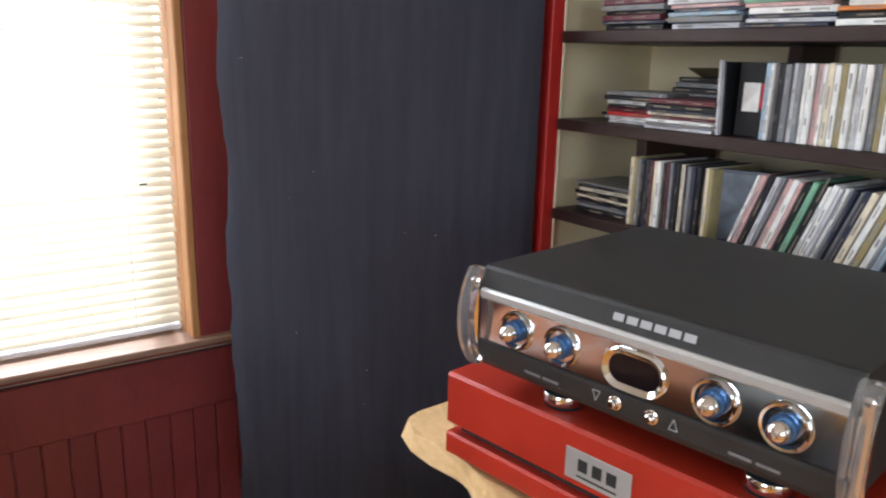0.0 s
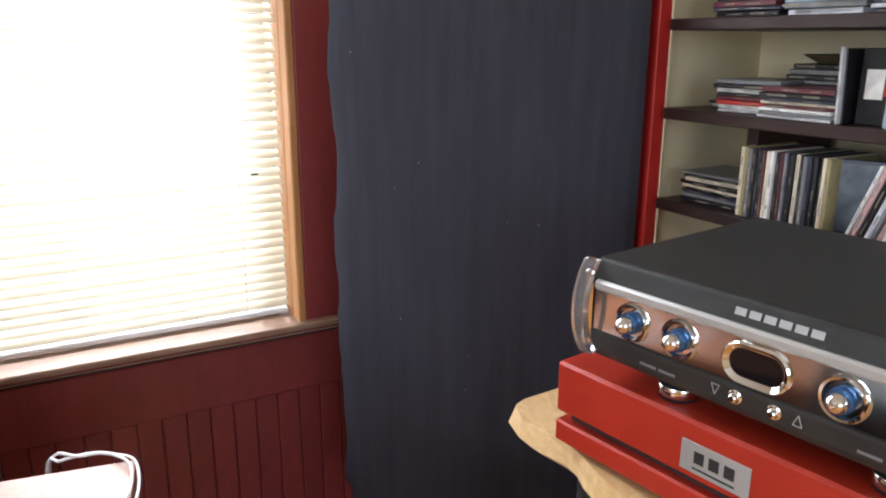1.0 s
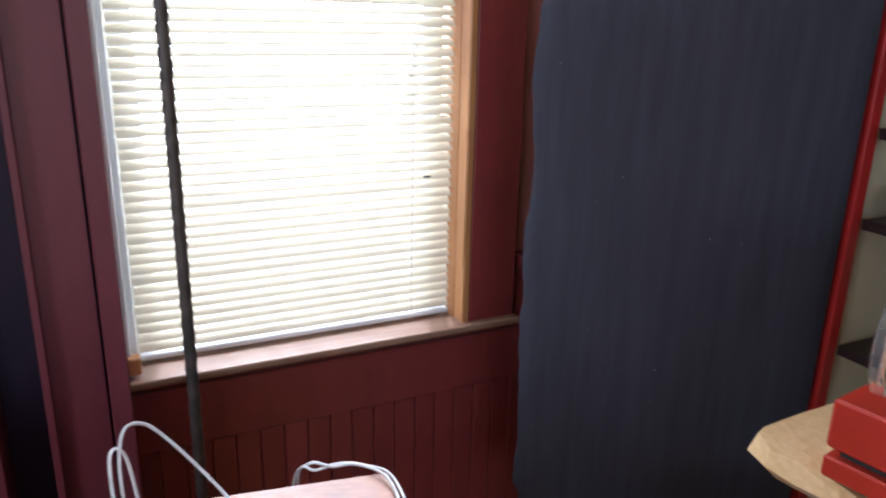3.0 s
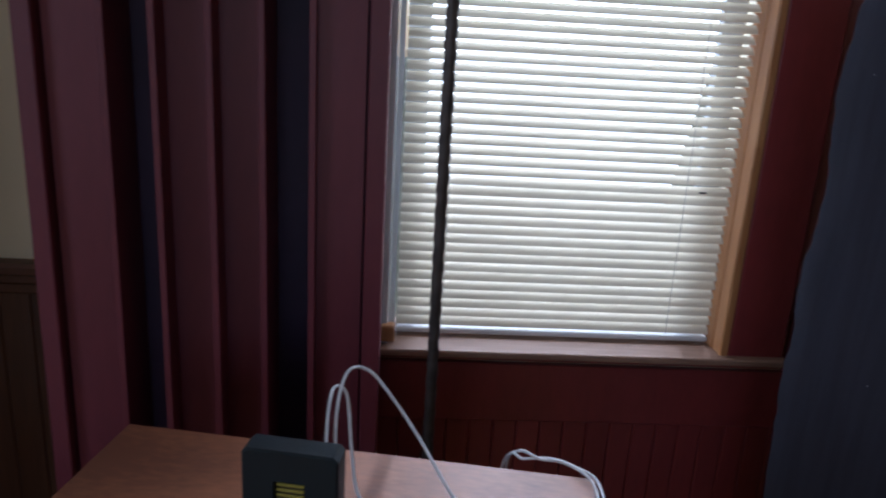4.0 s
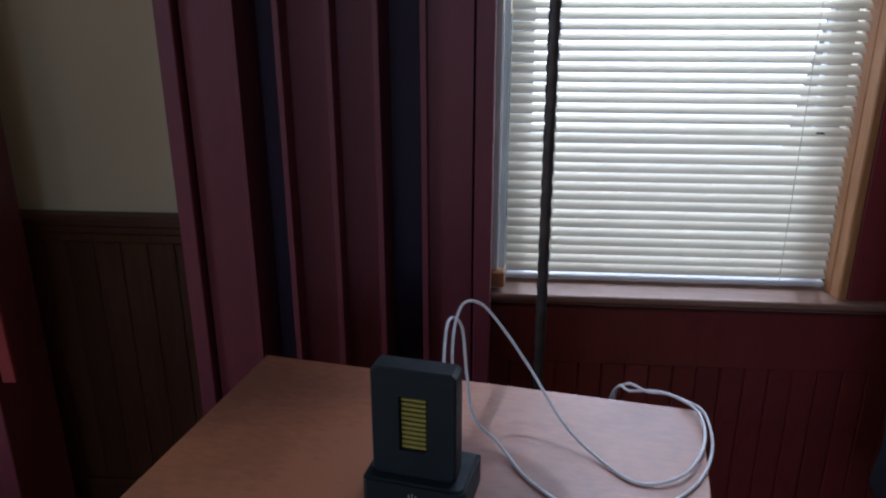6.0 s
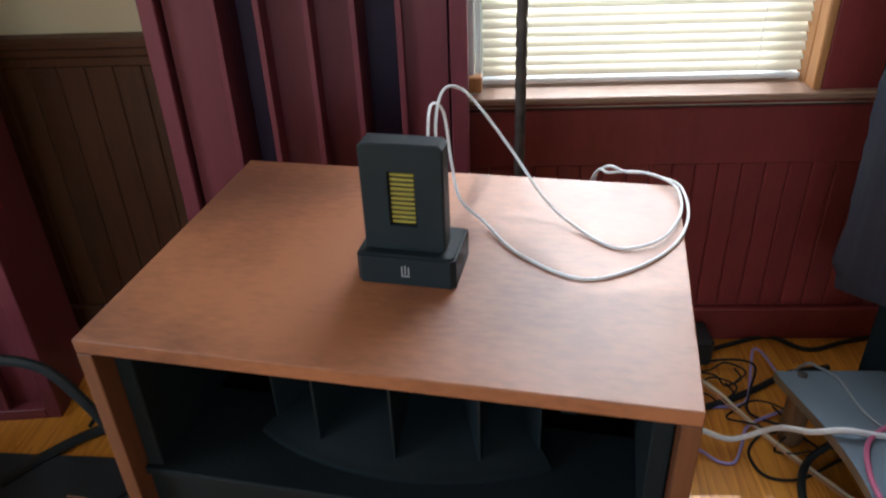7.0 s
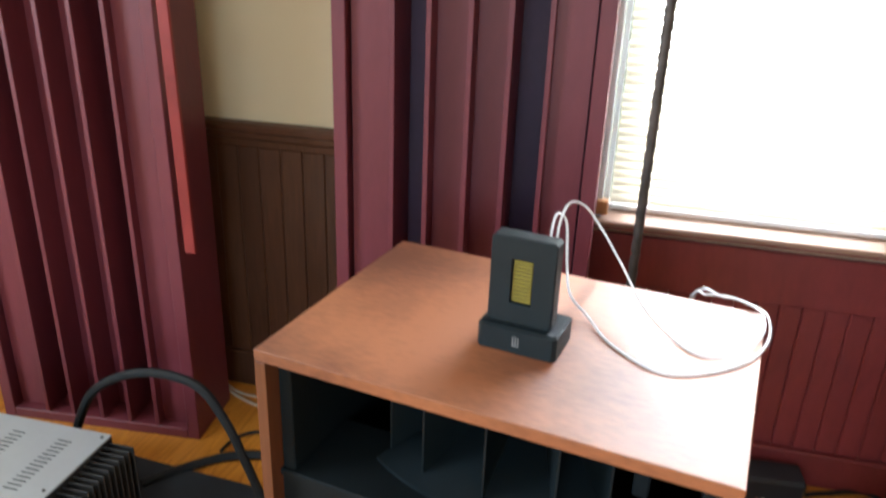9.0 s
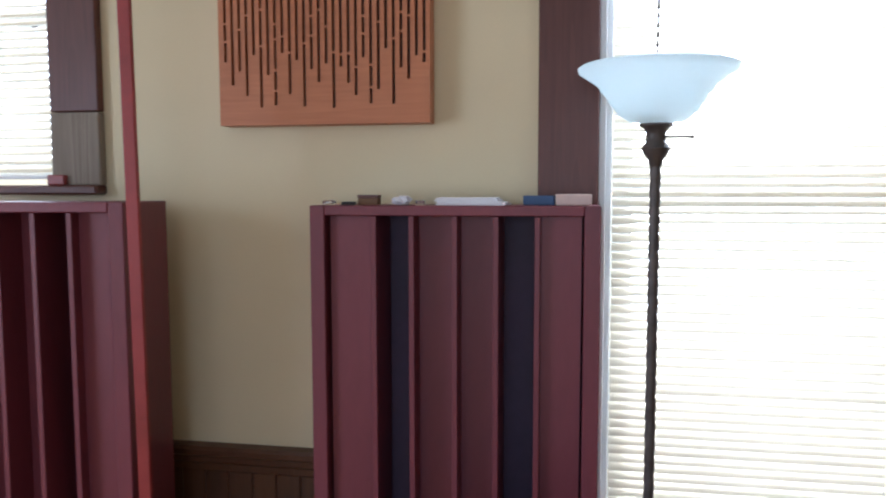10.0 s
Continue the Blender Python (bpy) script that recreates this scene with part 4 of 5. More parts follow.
COVERS = [mat("disc_case_%s" % n, c, 0.35, var=0.2, scale=30) for n, c in (
    ("black", (0.014, 0.014, 0.016)), ("white", (0.78, 0.77, 0.73)), ("grey", (0.19, 0.195, 0.205)), ("navy", (0.032, 0.036, 0.060)), ("maroon", (0.12, 0.028, 0.038)), ("cream", (0.70, 0.62, 0.46)),
    ("red", (0.45, 0.03, 0.03)), ("pink", (0.58, 0.36, 0.34)), ("green", (0.20, 0.40, 0.27)), ("blue", (0.33, 0.45, 0.54)), ("orange", (0.60, 0.20, 0.04)), ("ochre", (0.33, 0.27, 0.13)), ("silver", (0.56, 0.56, 0.58)))]
COV = dict(zip(("black", "white", "grey", "navy", "maroon", "cream", "red", "pink", "green", "blue", "orange", "ochre", "silver"), COVERS))
SOFT_PRINT = mat("faded_grey_print", (0.33, 0.31, 0.30), 0.5, var=0.4, scale=90)
DIM_PRINT = mat("dim_tan_print", (0.24, 0.20, 0.15), 0.5, var=0.4, scale=90)
SLATE = mat("slate_blue_print", (0.10, 0.12, 0.15), 0.4, var=0.4, scale=40)
case_mesh = {}
SHELF_Y = 0.137                           # row places count from the case's north end


def case_of(thick, color, deep=0.125, tall=0.125, cut=0):
    """A disc case standing on edge: a thin bevelled body with a rim line at the spine."""
    key = (round(thick, 4), color, deep, tall, cut)
    if key not in case_mesh:
        bm = bmesh.new()
        bm_box(bm, (0, 0, tall / 2), (deep, thick * 0.88, tall), 0.0012)
        rl = random.Random(len(case_mesh) * 13 + 5)
        light = color in ("white", "cream", "pink", "silver", "ochre", "blue", "orange", "grey")
        z = tall * rl.uniform(0.08, 0.30)
        while z < tall * 0.8:
            hh = tall * rl.uniform(0.04, 0.34)
            bm_box(bm, (-deep / 2 - 0.0001, 0, z + hh / 2), (0.0006, thick * (rl.uniform(0.16, 0.34) if light else rl.uniform(0.10, 0.2)), hh))
            z += hh + tall * rl.uniform(0.05, 0.4)
        for f in bm.faces:
            if min(v.co.x for v in f.verts) < -deep / 2 - 0.0002:
                f.material_index = 1
        case_mesh[key] = mesh_of("disc_case", bm, COV[color])
        case_mesh[key].materials.append(SOFT_PRINT if light else DIM_PRINT)
    return case_mesh[key]


def cover_label(color, pose_word):
    return "%s %s disc case %s on the bookcase" % ("slim", color, pose_word)


def upright_row(x, y, z, colors, lean=0.0, thick=0.0095, deep=0.125, tall=0.125):
    rnd = random.Random(int(abs(y) * 1000) + 7)
    y += SHELF_Y
    for c in colors:
        t = thick * rnd.choice((0.6, 1.0, 1.0, 1.05))
        hh = round(tall * rnd.choice((1.0, 1.0, 0.99, 1.01)), 4)
        o = part("disc_case", case_of(t, c, deep, hh, rnd.randrange(4)), None)
        a = radians(lean + rnd.uniform(-0.6, 0.6))
        o.location = (x + deep / 2 + rnd.uniform(0, 0.006), y - t / 2, z + 0.0006 + abs(math.sin(a)) * t * 0.5)
        o.rotation_euler = (a, 0, radians(rnd.uniform(-0.5, 0.5)))
        tagged(o, cover_label(c, "leaning" if abs(lean) > 5 else "standing upright"), "disc case", "discs in the bookcase")
        y -= t / math.cos(a)
    return y


def flat_stack(x, y, z, colors, thick=0.0095, w=0.138, d=0.122, rnd_seed=1):
    rnd = random.Random(rnd_seed)
    y += SHELF_Y
    for c in colors:
        t = thick * rnd.choice((0.65, 1.0, 1.0))
        key = ("flat", round(t, 4), c, w)
        if key not in case_mesh:
            bm = bmesh.new()
            bm_box(bm, (0, 0, 0), (d, w, t * 0.92), 0.001)
            rl = random.Random(len(case_mesh) * 7 + 1)
            u = -w * rl.uniform(0.25, 0.42)
            while u < w * 0.25:
                ll = w * rl.uniform(0.1, 0.3)
                bm_box(bm, (-d / 2 - 0.0001, u + ll / 2, 0), (0.0006, ll, t * rl.uniform(0.18, 0.36)))
                u += ll + w * rl.uniform(0.1, 0.3)
            for f in bm.faces:
                if min(v.co.x for v in f.verts) < -d / 2 - 0.0002:
                    f.material_index = 1
            case_mesh[key] = mesh_of("disc_case", bm, COV[c])
            case_mesh[key].materials.append(SOFT_PRINT if c in ("white", "cream", "pink", "silver", "green", "orange", "blue") else DIM_PRINT)
        o = part("disc_case", case_mesh[key], None)
        o.location = (x + d / 2 + rnd.uniform(-0.004, 0.008), y + rnd.uniform(-0.006, 0.006), z + t / 2 + 0.0005)
        o.rotation_euler = (0, 0, radians(rnd.uniform(-4, 4)))
        tagged(o, cover_label(c, "lying in a stack"), "disc case", "discs in the bookcase")
        z += t
    return z


BX = 1.325
S2, S3, S1 = 1.215, 1.046, 1.371
flat_stack(BX + 0.03, -0.915, S2, ["silver", "white", "red", "maroon", "black", "white", "black", "grey"], 0.0075, 0.125, 0.12, 3)
flat_stack(BX + 0.005, -1.030, S2, ["silver", "grey", "white", "maroon", "cream", "navy", "black", "maroon"], 0.0082, 0.130, 0.122, 4)
flat_stack(BX + 0.10, -0.84, S2, ["white", "black"], 0.006, 0.12, 0.12, 9)
flat_stack(BX + 0.03, -0.862, S3, ["black", "grey", "navy", "black", "cream", "black", "cream", "black", "grey"], 0.0072, 0.135, 0.122, 5)
flat_stack(BX + 0.02, -0.905, S1, ["black", "navy", "maroon", "black", "grey", "maroon", "navy"], 0.0095, 0.128, 0.122, 6)
flat_stack(BX + 0.02, -1.045, S1, ["silver", "grey", "blue", "navy", "pink", "silver", "grey"], 0.0095, 0.128, 0.122, 7)
flat_stack(BX + 0.02, -1.180, S1, ["navy", "silver", "navy", "white", "pink", "green", "white"], 0.0095, 0.128, 0.122, 8)
flat_stack(BX + 0.02, -1.318, S1, ["white", "black", "orange", "white", "green", "silver"], 0.0095, 0.128, 0.122, 10)
flat_stack(BX + 0.02, -1.455, S1, ["grey", "black", "white", "cream", "navy"], 0.0095, 0.128, 0.122, 11)
bm = bmesh.new()
bm_lathe(bm, [(0.0, 0.0), (0.03, 0.0), (0.045, 0.008), (0.062, 0.018), (0.066, 0.021), (0.060, 0.020), (0.04, 0.010), (0.0, 0.006)], 32)
tagged(part("shallow_bowl", bm, mat("olive_brown_ceramic", (0.10, 0.085, 0.045), 0.4, var=0.25, scale=20), None, "", True, (1.488, -0.863, 1.2915)), "shallow olive brown bowl on a pile of cases", "bowl")
flat_stack(1.43, -1.00, S2, ["black", "grey", "black", "navy", "grey", "black", "grey", "black", "grey", "black"], 0.0088, 0.12, 0.115, 12)
upright_row(BX + 0.004, -1.098, S2, ["silver"], -3, 0.0085, 0.010, 0.110)
upright_row(BX + 0.016, -1.098, S2, ["black"], -3, 0.0085, 0.110, 0.108)
shown = thing("disc_case", (BX + 0.040, -1.137 + SHELF_Y, S2 + 0.0006), 4, "black disc case turned to show a cover with a white label", "disc case", "discs in the bookcase")
box("cover", (0, 0, 0.054), (0.010, 0.052, 0.108), COV["black"], shown, 0.001)
box("white_label", (-0.0053, 0.004, 0.058), (0.0008, 0.026, 0.042), COV["white"], shown, 0, "white label")
box("red_label", (-0.0053, -0.0175, 0.060), (0.0008, 0.015, 0.036), COV["red"], shown, 0, "red label")
back_case = thing("disc_case", (BX + 0.085, -1.137 + SHELF_Y, S2 + 0.0006), 0, "dark disc cases standing behind on the bookcase", "disc case", "discs in the bookcase")
box("cover", (0, 0, 0.052), (0.040, 0.050, 0.104), COV["grey"], back_case, 0.001)
r0 = ["blue", "white", "grey", "black", "grey", "silver", "grey", "white", "white", "pink", "white", "cream", "white", "ochre", "white", "white", "silver", "white", "grey", "ochre", "white", "navy", "white", "grey", "cream", "black", "white", "silver", "blue", "white"]
upright_row(BX + 0.006, -1.166, S2, r0, 0, tall=0.108)
upright_row(BX + 0.006, -0.935, S3, ["cream", "ochre", "grey", "black", "navy", "black", "maroon", "cream", "white", "black", "maroon", "grey", "navy", "black", "cream", "black", "grey", "navy", "black", "black", "cream", "ochre"], 0, 0.0082, tall=0.117)
front = thing("disc_case", (BX + 0.055, -1.132 + SHELF_Y, S3 + 0.0006), 24, "disc case turned to show a slate blue cover", "disc case", "discs in the bookcase")
box("cover", (0, 0, 0.058), (0.009, 0.100, 0.116), COV["navy"], front, 0.001)
box("cover_print", (-0.0049, 0.002, 0.058), (0.0008, 0.088, 0.104), SLATE, front, 0, "slate blue printed cover")
box("cover_patch", (-0.0056, -0.024, 0.050), (0.0008, 0.034, 0.060), COV["maroon"], front, 0, "dark red shape on the cover")
r1 = ["white", "pink", "black", "silver", "grey", "pink", "white", "pink", "black", "green", "black", "white", "white", "silver", "white", "grey", "navy", "grey", "navy", "cream", "white", "ochre", "white", "grey", "blue", "black", "white", "grey"]
upright_row(BX + 0.004, -1.135, S3, r1, 20.0, 0.0098)

# ---------------------------------------------------------------- equipment rack, slab, isolation platform and preamplifier
rack = thing("equipment_rack", (0.010, 0.122, -0.031), 0, "grey laminate equipment rack with wavy shelves on wooden posts", "equipment rack")


def wavy(z, y0, y1, x0, x1, name="shelf"):
    outline = []
    for k in range(25):
        u = k / 24
        outline.append((x0 + 0.048 * math.sin(math.pi * min(1, u * 1.05)) ** 1.3 + 0.02 * u, y0 + (y1 - y0) * u))
    outline += [(x1, y1), (x1, y0)]
    bm = bmesh.new()
    bm_prism(bm, outline, z - 0.022, z - 0.0025)
    sh = part(name, bm, BOARD_EDGE, rack, "raw edged shelf board")
    bm = bmesh.new()
    bm_prism(bm, outline, z - 0.0025, z)
    part("laminate", bm, GREY_BOARD, sh, "grey laminate face")
    return sh


wavy(0.200, -0.470, -1.070, 0.706, 1.12)
wavy(0.250, -1.012, -1.62, 0.752, 1.12)
wavy(0.600, -0.93, -1.62, 0.86, 1.20)
for px, py, za, zb in ((0.757, -0.505, 0, 0.178), (1.05, -0.505, 0, 0.178), (0.80, -0.985, 0, 0.178), (1.08, -1.00, 0, 0.178), (0.83, -1.06, 0, 0.228), (0.90, -1.04, 0.25, 0.578), (0.83, -1.58, 0, 0.228), (1.08, -1.58, 0, 0.228),
                       (0.92, -1.56, 0.25, 0.578), (1.16, -1.04, 0, 0.578), (1.16, -1.56, 0, 0.578), (0.92, -1.07, 0.6, 0.795), (1.14, -1.07, 0.6, 0.795), (0.92, -1.55, 0.6, 0.795), (1.14, -1.55, 0.6, 0.795)):
    bm = bmesh.new()
    za = za or 0.0312                     # feet on the floor
    bm_lathe(bm, [(0.0, za), (0.024, za), (0.026, za + 0.004), (0.026, zb - 0.003), (0.0, zb - 0.001)], 20, c=(px, py, 0))
    part("post", bm, TUBE if za < 0.6 else RUBBER, rack, smooth=True)
for px, py in ((0.760, -0.484), (0.80, -0.985)):
    bm = bmesh.new()
    bm_lathe(bm, [(0.011, 0.2002), (0.0105, 0.203), (0.006, 0.2055), (0.0, 0.206)], 20, c=(px, py, 0))
    part("bolt", bm, BRONZE, rack, "round steel bolt head", True)

bm = bmesh.new()
outline = [(0.822, -0.985), (0.92, -0.972), (1.24, -0.968), (1.25, -1.66), (0.80, -1.66)]
front = []
for k in range(26):
    u = k / 25
    front.append((0.812 + 0.008 * math.sin(u * 9) + 0.004 * math.sin(u * 23 + 1) - 0.004 * u, -1.62 + 0.60 * u))
outline = [(1.25, -1.66), (1.24, -0.968), (0.93, -0.970), (0.845, -0.976), (0.824, -0.984)] + list(reversed(front)) + [(0.80, -1.66)]
zt_, zb_ = 0.852, 0.797
top = [bm.verts.new((x, y, zt_ + 0.001 * math.sin(31 * y))) for x, y in outline]
mid = [bm.verts.new((x - 0.006 * (x < 1.0) + 0.003 * math.sin(60 * y), y + 0.008 * (y > -1.0), 0.822)) for x, y in outline]
bot = [bm.verts.new((x + 0.022 * (x < 1.0), y, zb_)) for x, y in outline]
bm.faces.new(top)
bm.faces.new(list(reversed(bot)))
for a, b in ((top, mid), (mid, bot)):
    for i in range(len(outline)):
        j = (i + 1) % len(outline)
        bm.faces.new((a[i], b[i], b[j], a[j]))
sl = part("wood_slab", bm, MAPLE, at=(0.043, 0.146, -0.031))
tagged(sl, "thick blond live-edge wood slab on the rack", "wood slab")

iso = thing("isolation_platform", (0.846, -0.955, 0.821), 8.6, "bright red isolation platform with a pale name plate", "isolation platform")
PLW, PLD = 0.52, 0.40
box("lower_tray", (PLD / 2, -PLW / 2, 0.024), (PLD, PLW, 0.030), RED_CRACKLE, iso, 0.003)
box("gap_core", (PLD / 2, -PLW / 2, 0.045), (PLD - 0.03, PLW - 0.03, 0.016), INK, iso, 0)
box("upper_box", (PLD / 2, -PLW / 2, 0.0855), (PLD, PLW, 0.069), RED_CRACKLE, iso, 0.004)
for fx in (0.03, PLD - 0.03):
    for fy in (-0.035, -PLW + 0.03):
        bm = bmesh.new()
        bm_lathe(bm, [(0.0, 0.0), (0.004, 0.0), (0.009, 0.006), (0.009, 0.010), (0.0, 0.010)], 16, c=(fx, fy, 0))
        part("spike_foot", bm, BRONZE, iso, smooth=True)
np_ = box("name_plate", (-0.0008, -0.230, 0.0790), (0.0016, 0.082, 0.036), PLATE, iso, 0.0005, "satin metal name plate")
for yy in (0.018, 0.0, -0.018):
    box("plate_mark", (-0.0011, yy, 0.002), (0.0006, 0.012, 0.014), INK, np_, 0)
box("plate_mark", (-0.0011, 0.0, -0.0115), (0.0006, 0.05, 0.002), INK, np_, 0)

pre = thing("preamplifier", (0.847, -1.014, 0.9415), 8.6, "black preamplifier with chrome band, valves and clear handles", "preamplifier")
QW, QD, Q0, Q1 = 0.405, 0.345, 0.028, 0.150
# body with a rounded front: profile swept along the width
prof = [(0.012, Q0), (0.004, Q0 + 0.010), (0.0, Q0 + 0.030), (0.0, Q0 + 0.034), (0.006, Q0 + 0.037), (0.006, Q1 - 0.036), (0.0, Q1 - 0.033), (0.001, Q1 - 0.024), (0.008, Q1 - 0.004), (0.011, Q1 - 0.001), (0.016, Q1), (QD, Q1), (QD, Q0)]
bm = bmesh.new()
a = [bm.verts.new((x, 0, z)) for x, z in prof]
b = [bm.verts.new((x, -QW, z)) for x, z in prof]
for i in range(len(prof)):
    j = (i + 1) % len(prof)
    bm.faces.new((a[i], a[j], b[j], b[i]))
bm.faces.new(list(reversed(a)))
bm.faces.new(b)
part("case", bm, AMP_BLACK, pre, "black textured metal case")
box("face_band", (0.004, -QW / 2, (Q0 + 0.036 + Q1 - 0.035) / 2), (0.006, QW - 0.004, Q1 - Q0 - 0.071), MIRROR_BAND, pre, 0.0006, "polished metal face band")
box("bright_strip", (-0.0004, -QW / 2, Q1 - 0.0300), (0.009, QW - 0.008, 0.0125), PLATE, pre, 0.003, "bright brushed strip")
RF = Euler((0, radians(-90), 0)).to_matrix()      # lathe axis pointing out of the front
fz = (Q0 + Q1) / 2 - 0.001
for ky in (-0.058, -0.120, -0.291, -0.353):
    bm = bmesh.new()
    bm_lathe(bm, [(0.0225, -0.002), (0.0225, 0.003), (0.021, 0.006), (0.0185, 0.0055), (0.0165, 0.001), (0.0, 0.001)], 36, rot=RF, c=(0.002, ky, fz))
    bz = part("valve_bezel", bm, CHROME, pre, "chrome bezel round a valve", True)
    bm = bmesh.new()
    bm_lathe(bm, [(0.0125, 0.001), (0.0125, 0.008), (0.0118, 0.010), (0.0, 0.010)], 28, rot=RF, c=(0.002, ky, fz))
    part("blue_ring", bm, BLUE_KNOB, bz, "blue ring", True)
    bm = bmesh.new()
    bm_lathe(bm, [(0.0095, 0.010), (0.0098, 0.014), (0.0092, 0.019), (0.0068, 0.023), (0.003, 0.025), (0.0022, 0.028), (0.0, 0.0285)], 24, rot=RF, c=(0.002, ky, fz))
    part("valve_tip", bm, CHROME, bz, "silvered valve tip", True)
# oval display window
bm = bmesh.new()
oy = -0.207


def oval(w, h, x, n=40):
    pts = []
    for k in range(n):
        t = 2 * math.pi * k / n
        pts.append(bm.verts.new((x, oy + (w - h) * (1 if math.cos(t) > 0 else -1) * (1 if abs(math.cos(t)) > 1e-6 else 0) + h * math.cos(t), fz + h * math.sin(t))))
    return pts


loops = [oval(0.036, 0.0225, 0.003), oval(0.036, 0.0225, -0.002), oval(0.034, 0.0205, -0.004), oval(0.029, 0.0155, 0.0005), oval(0.0285, 0.015, 0.0005)]
for p, q in zip(loops, loops[1:]):
    for k in range(40):
        j = (k + 1) % 40
        bm.faces.new((p[k], p[j], q[j], q[k]))
ob_ = part("display_bezel", bm, CHROME, pre, "oval chrome display frame", True)
bm = bmesh.new()
pts = oval(0.0285, 0.015, 0.0008)
bm.faces.new(pts)
part("display", bm, GLOSS_BLACK, ob_, "dark glossy display")
for ky in (-0.190, -0.231):
    bm = bmesh.new()
    bm_lathe(bm, [(0.0075, -0.001), (0.0075, 0.002), (0.006, 0.003), (0.0045, 0.003), (0.0045, 0.008), (0.003, 0.0095), (0.0, 0.0095)], 24, rot=RF, c=(0.001, ky, Q0 + 0.022))
    part("push_button", bm, CHROME, pre, "small chrome push button", True)
for ky, sgn in ((-0.167, -1), (-0.254, 1)):
    bm = bmesh.new()
    z = Q0 + 0.022
    tri = [(-0.0002, ky - 0.0045, z - sgn * 0.005), (-0.0002, ky + 0.0045, z - sgn * 0.005), (-0.0002, ky, z + sgn * 0.006)]
    for p, q in zip(tri, tri[1:] + tri[:1]):
        bm_tube(bm, [p, q], 0.0005, 4, 1, False)
    part("arrow_mark", bm, PRINT, pre)
# plain bars for the lettering: name on the lid edge, two small captions below
nb = bmesh.new()
bm_box(nb, (0, 0, 0), (0.0008, 0.0118, 0.0075), 0, Euler((0, radians(19), 0)).to_matrix())
nbm = mesh_of("name_bar", nb, PRINT)
for k in range(6):
    part("name_bar", nbm, None, pre, at=(0.0046, -0.183 - k * 0.0152, Q1 - 0.0130))
cbm = bmesh.new()
bm_box(cbm, (0, 0, 0), (0.0008, 0.021, 0.0032), 0, Euler((0, radians(-14), 0)).to_matrix())
cbm = mesh_of("caption_bar", cbm, mat("dim_grey_print", (0.20, 0.20, 0.20), 0.5, var=0.1))
for y0 in (-0.082, -0.107, -0.318, -0.343):
    part("caption_bar", cbm, None, pre, at=(0.0022, y0, Q0 + 0.016))
for hy in (0.006, -QW - 0.006):
    bm = bmesh.new()
    zc = (Q0 + Q1) / 2
    pts = []
    for k in range(13):
        t = -1 + k / 6
        pts.append((-0.020 + 0.018 * t * t, zc + t * 0.058))
    inn = [(x + 0.010, z) for x, z in pts]
    L = [[bm.verts.new((x, hy + s * 0.009, z)) for x, z in pts] for s in (-1, 1)]
    M = [[bm.verts.new((x, hy + s * 0.009, z)) for x, z in inn] for s in (-1, 1)]
    for i in range(12):
        bm.faces.new((L[0][i], L[0][i + 1], L[1][i + 1], L[1][i]))
        bm.faces.new((M[0][i], M[1][i], M[1][i + 1], M[0][i + 1]))
        bm.faces.new((L[0][i], M[0][i], M[0][i + 1], L[0][i + 1]))
        bm.faces.new((L[1][i], L[1][i + 1], M[1][i + 1], M[1][i]))
    for i in (0, 12):
        bm.faces.new((L[0][i], L[1][i], M[1][i], M[0][i]) if i == 0 else (L[0][i], M[0][i], M[1][i], L[1][i]))
    part("handle", bm, CLEAR, pre, "curved clear acrylic handle", True)
    box("handle_mount", (0.006, hy, zc), (0.016, 0.010, 0.09), CHROME, pre, 0.003)
for fx in (0.045, QD - 0.05):
    for fy in (-0.095, -QW + 0.075):
        bm = bmesh.new()
        bm_lathe(bm, [(0.0, 0.0), (0.021, 0.0), (0.022, 0.002), (0.022, 0.017), (0.021, 0.018), (0.017, 0.020), (0.017, 0.026), (0.022, 0.027), (0.022, Q0), (0.0, Q0)], 32, c=(fx, fy, 0.0002))
        ft = part("foot", bm, BAFFLE, pre, smooth=True)
        bm = bmesh.new()
        bm_lathe(bm, [(0.0222, 0.004), (0.0228, 0.005), (0.0228, 0.015), (0.0222, 0.016)], 32, c=(fx, fy, 0.0002))
        part("foot_band", bm, CHROME, ft, "silver band on the foot", True)

# ---------------------------------------------------------------- floor clutter
rug = box("floor_mat", (-1.085, -0.83, 0.004), (0.82, 0.80, 0.008), MAT_RUG, None, 0.002, "", (0, 0, radians(-3)))
tagged(rug, "black floor mat under the amplifier", "mat")

amp = thing("power_amplifier", (-0.945, -0.634, 0.009), 0.5, "power amplifier with grey vented lid and black heat sink fins", "amplifier")
AW, AD, AH = 0.44, 0.46, 0.232
box("chassis", (-AW / 2, -AD / 2, AH / 2 + 0.010), (AW, AD, AH - 0.02), AMP_BLACK, amp, 0.003)
lid = box("lid", (-AW / 2, -AD / 2, AH + 0.002), (AW, AD, 0.005), AMP_TOP, amp, 0.001, "grey metal lid")
sb = bmesh.new()
bm_box(sb, (0, 0, 0), (0.034, 0.0035, 0.0012), 0.0004)
sm = mesh_of("vent_slot", sb, INK)
for row in range(2):
    for k in range(14):
        o = part("vent_slot", sm, None, lid, at=(0.135 - row * 0.12, 0.18 - k * 0.0125, 0.0024))
for px, py in ((0.205, 0.215), (0.205, 0.03), (0.205, -0.2), (-0.2, 0.215)):
    bm = bmesh.new()
    bm_lathe(bm, [(0.004, 0.0), (0.0035, 0.0015), (0.0, 0.002)], 12, c=(px, py, 0.0026))
    part("screw", bm, INK, lid)
fb = bmesh.new()
bm_box(fb, (0, 0, 0), (0.062, 0.004, AH - 0.03), 0.001)
fm = mesh_of("fin", fb, AMP_BLACK)
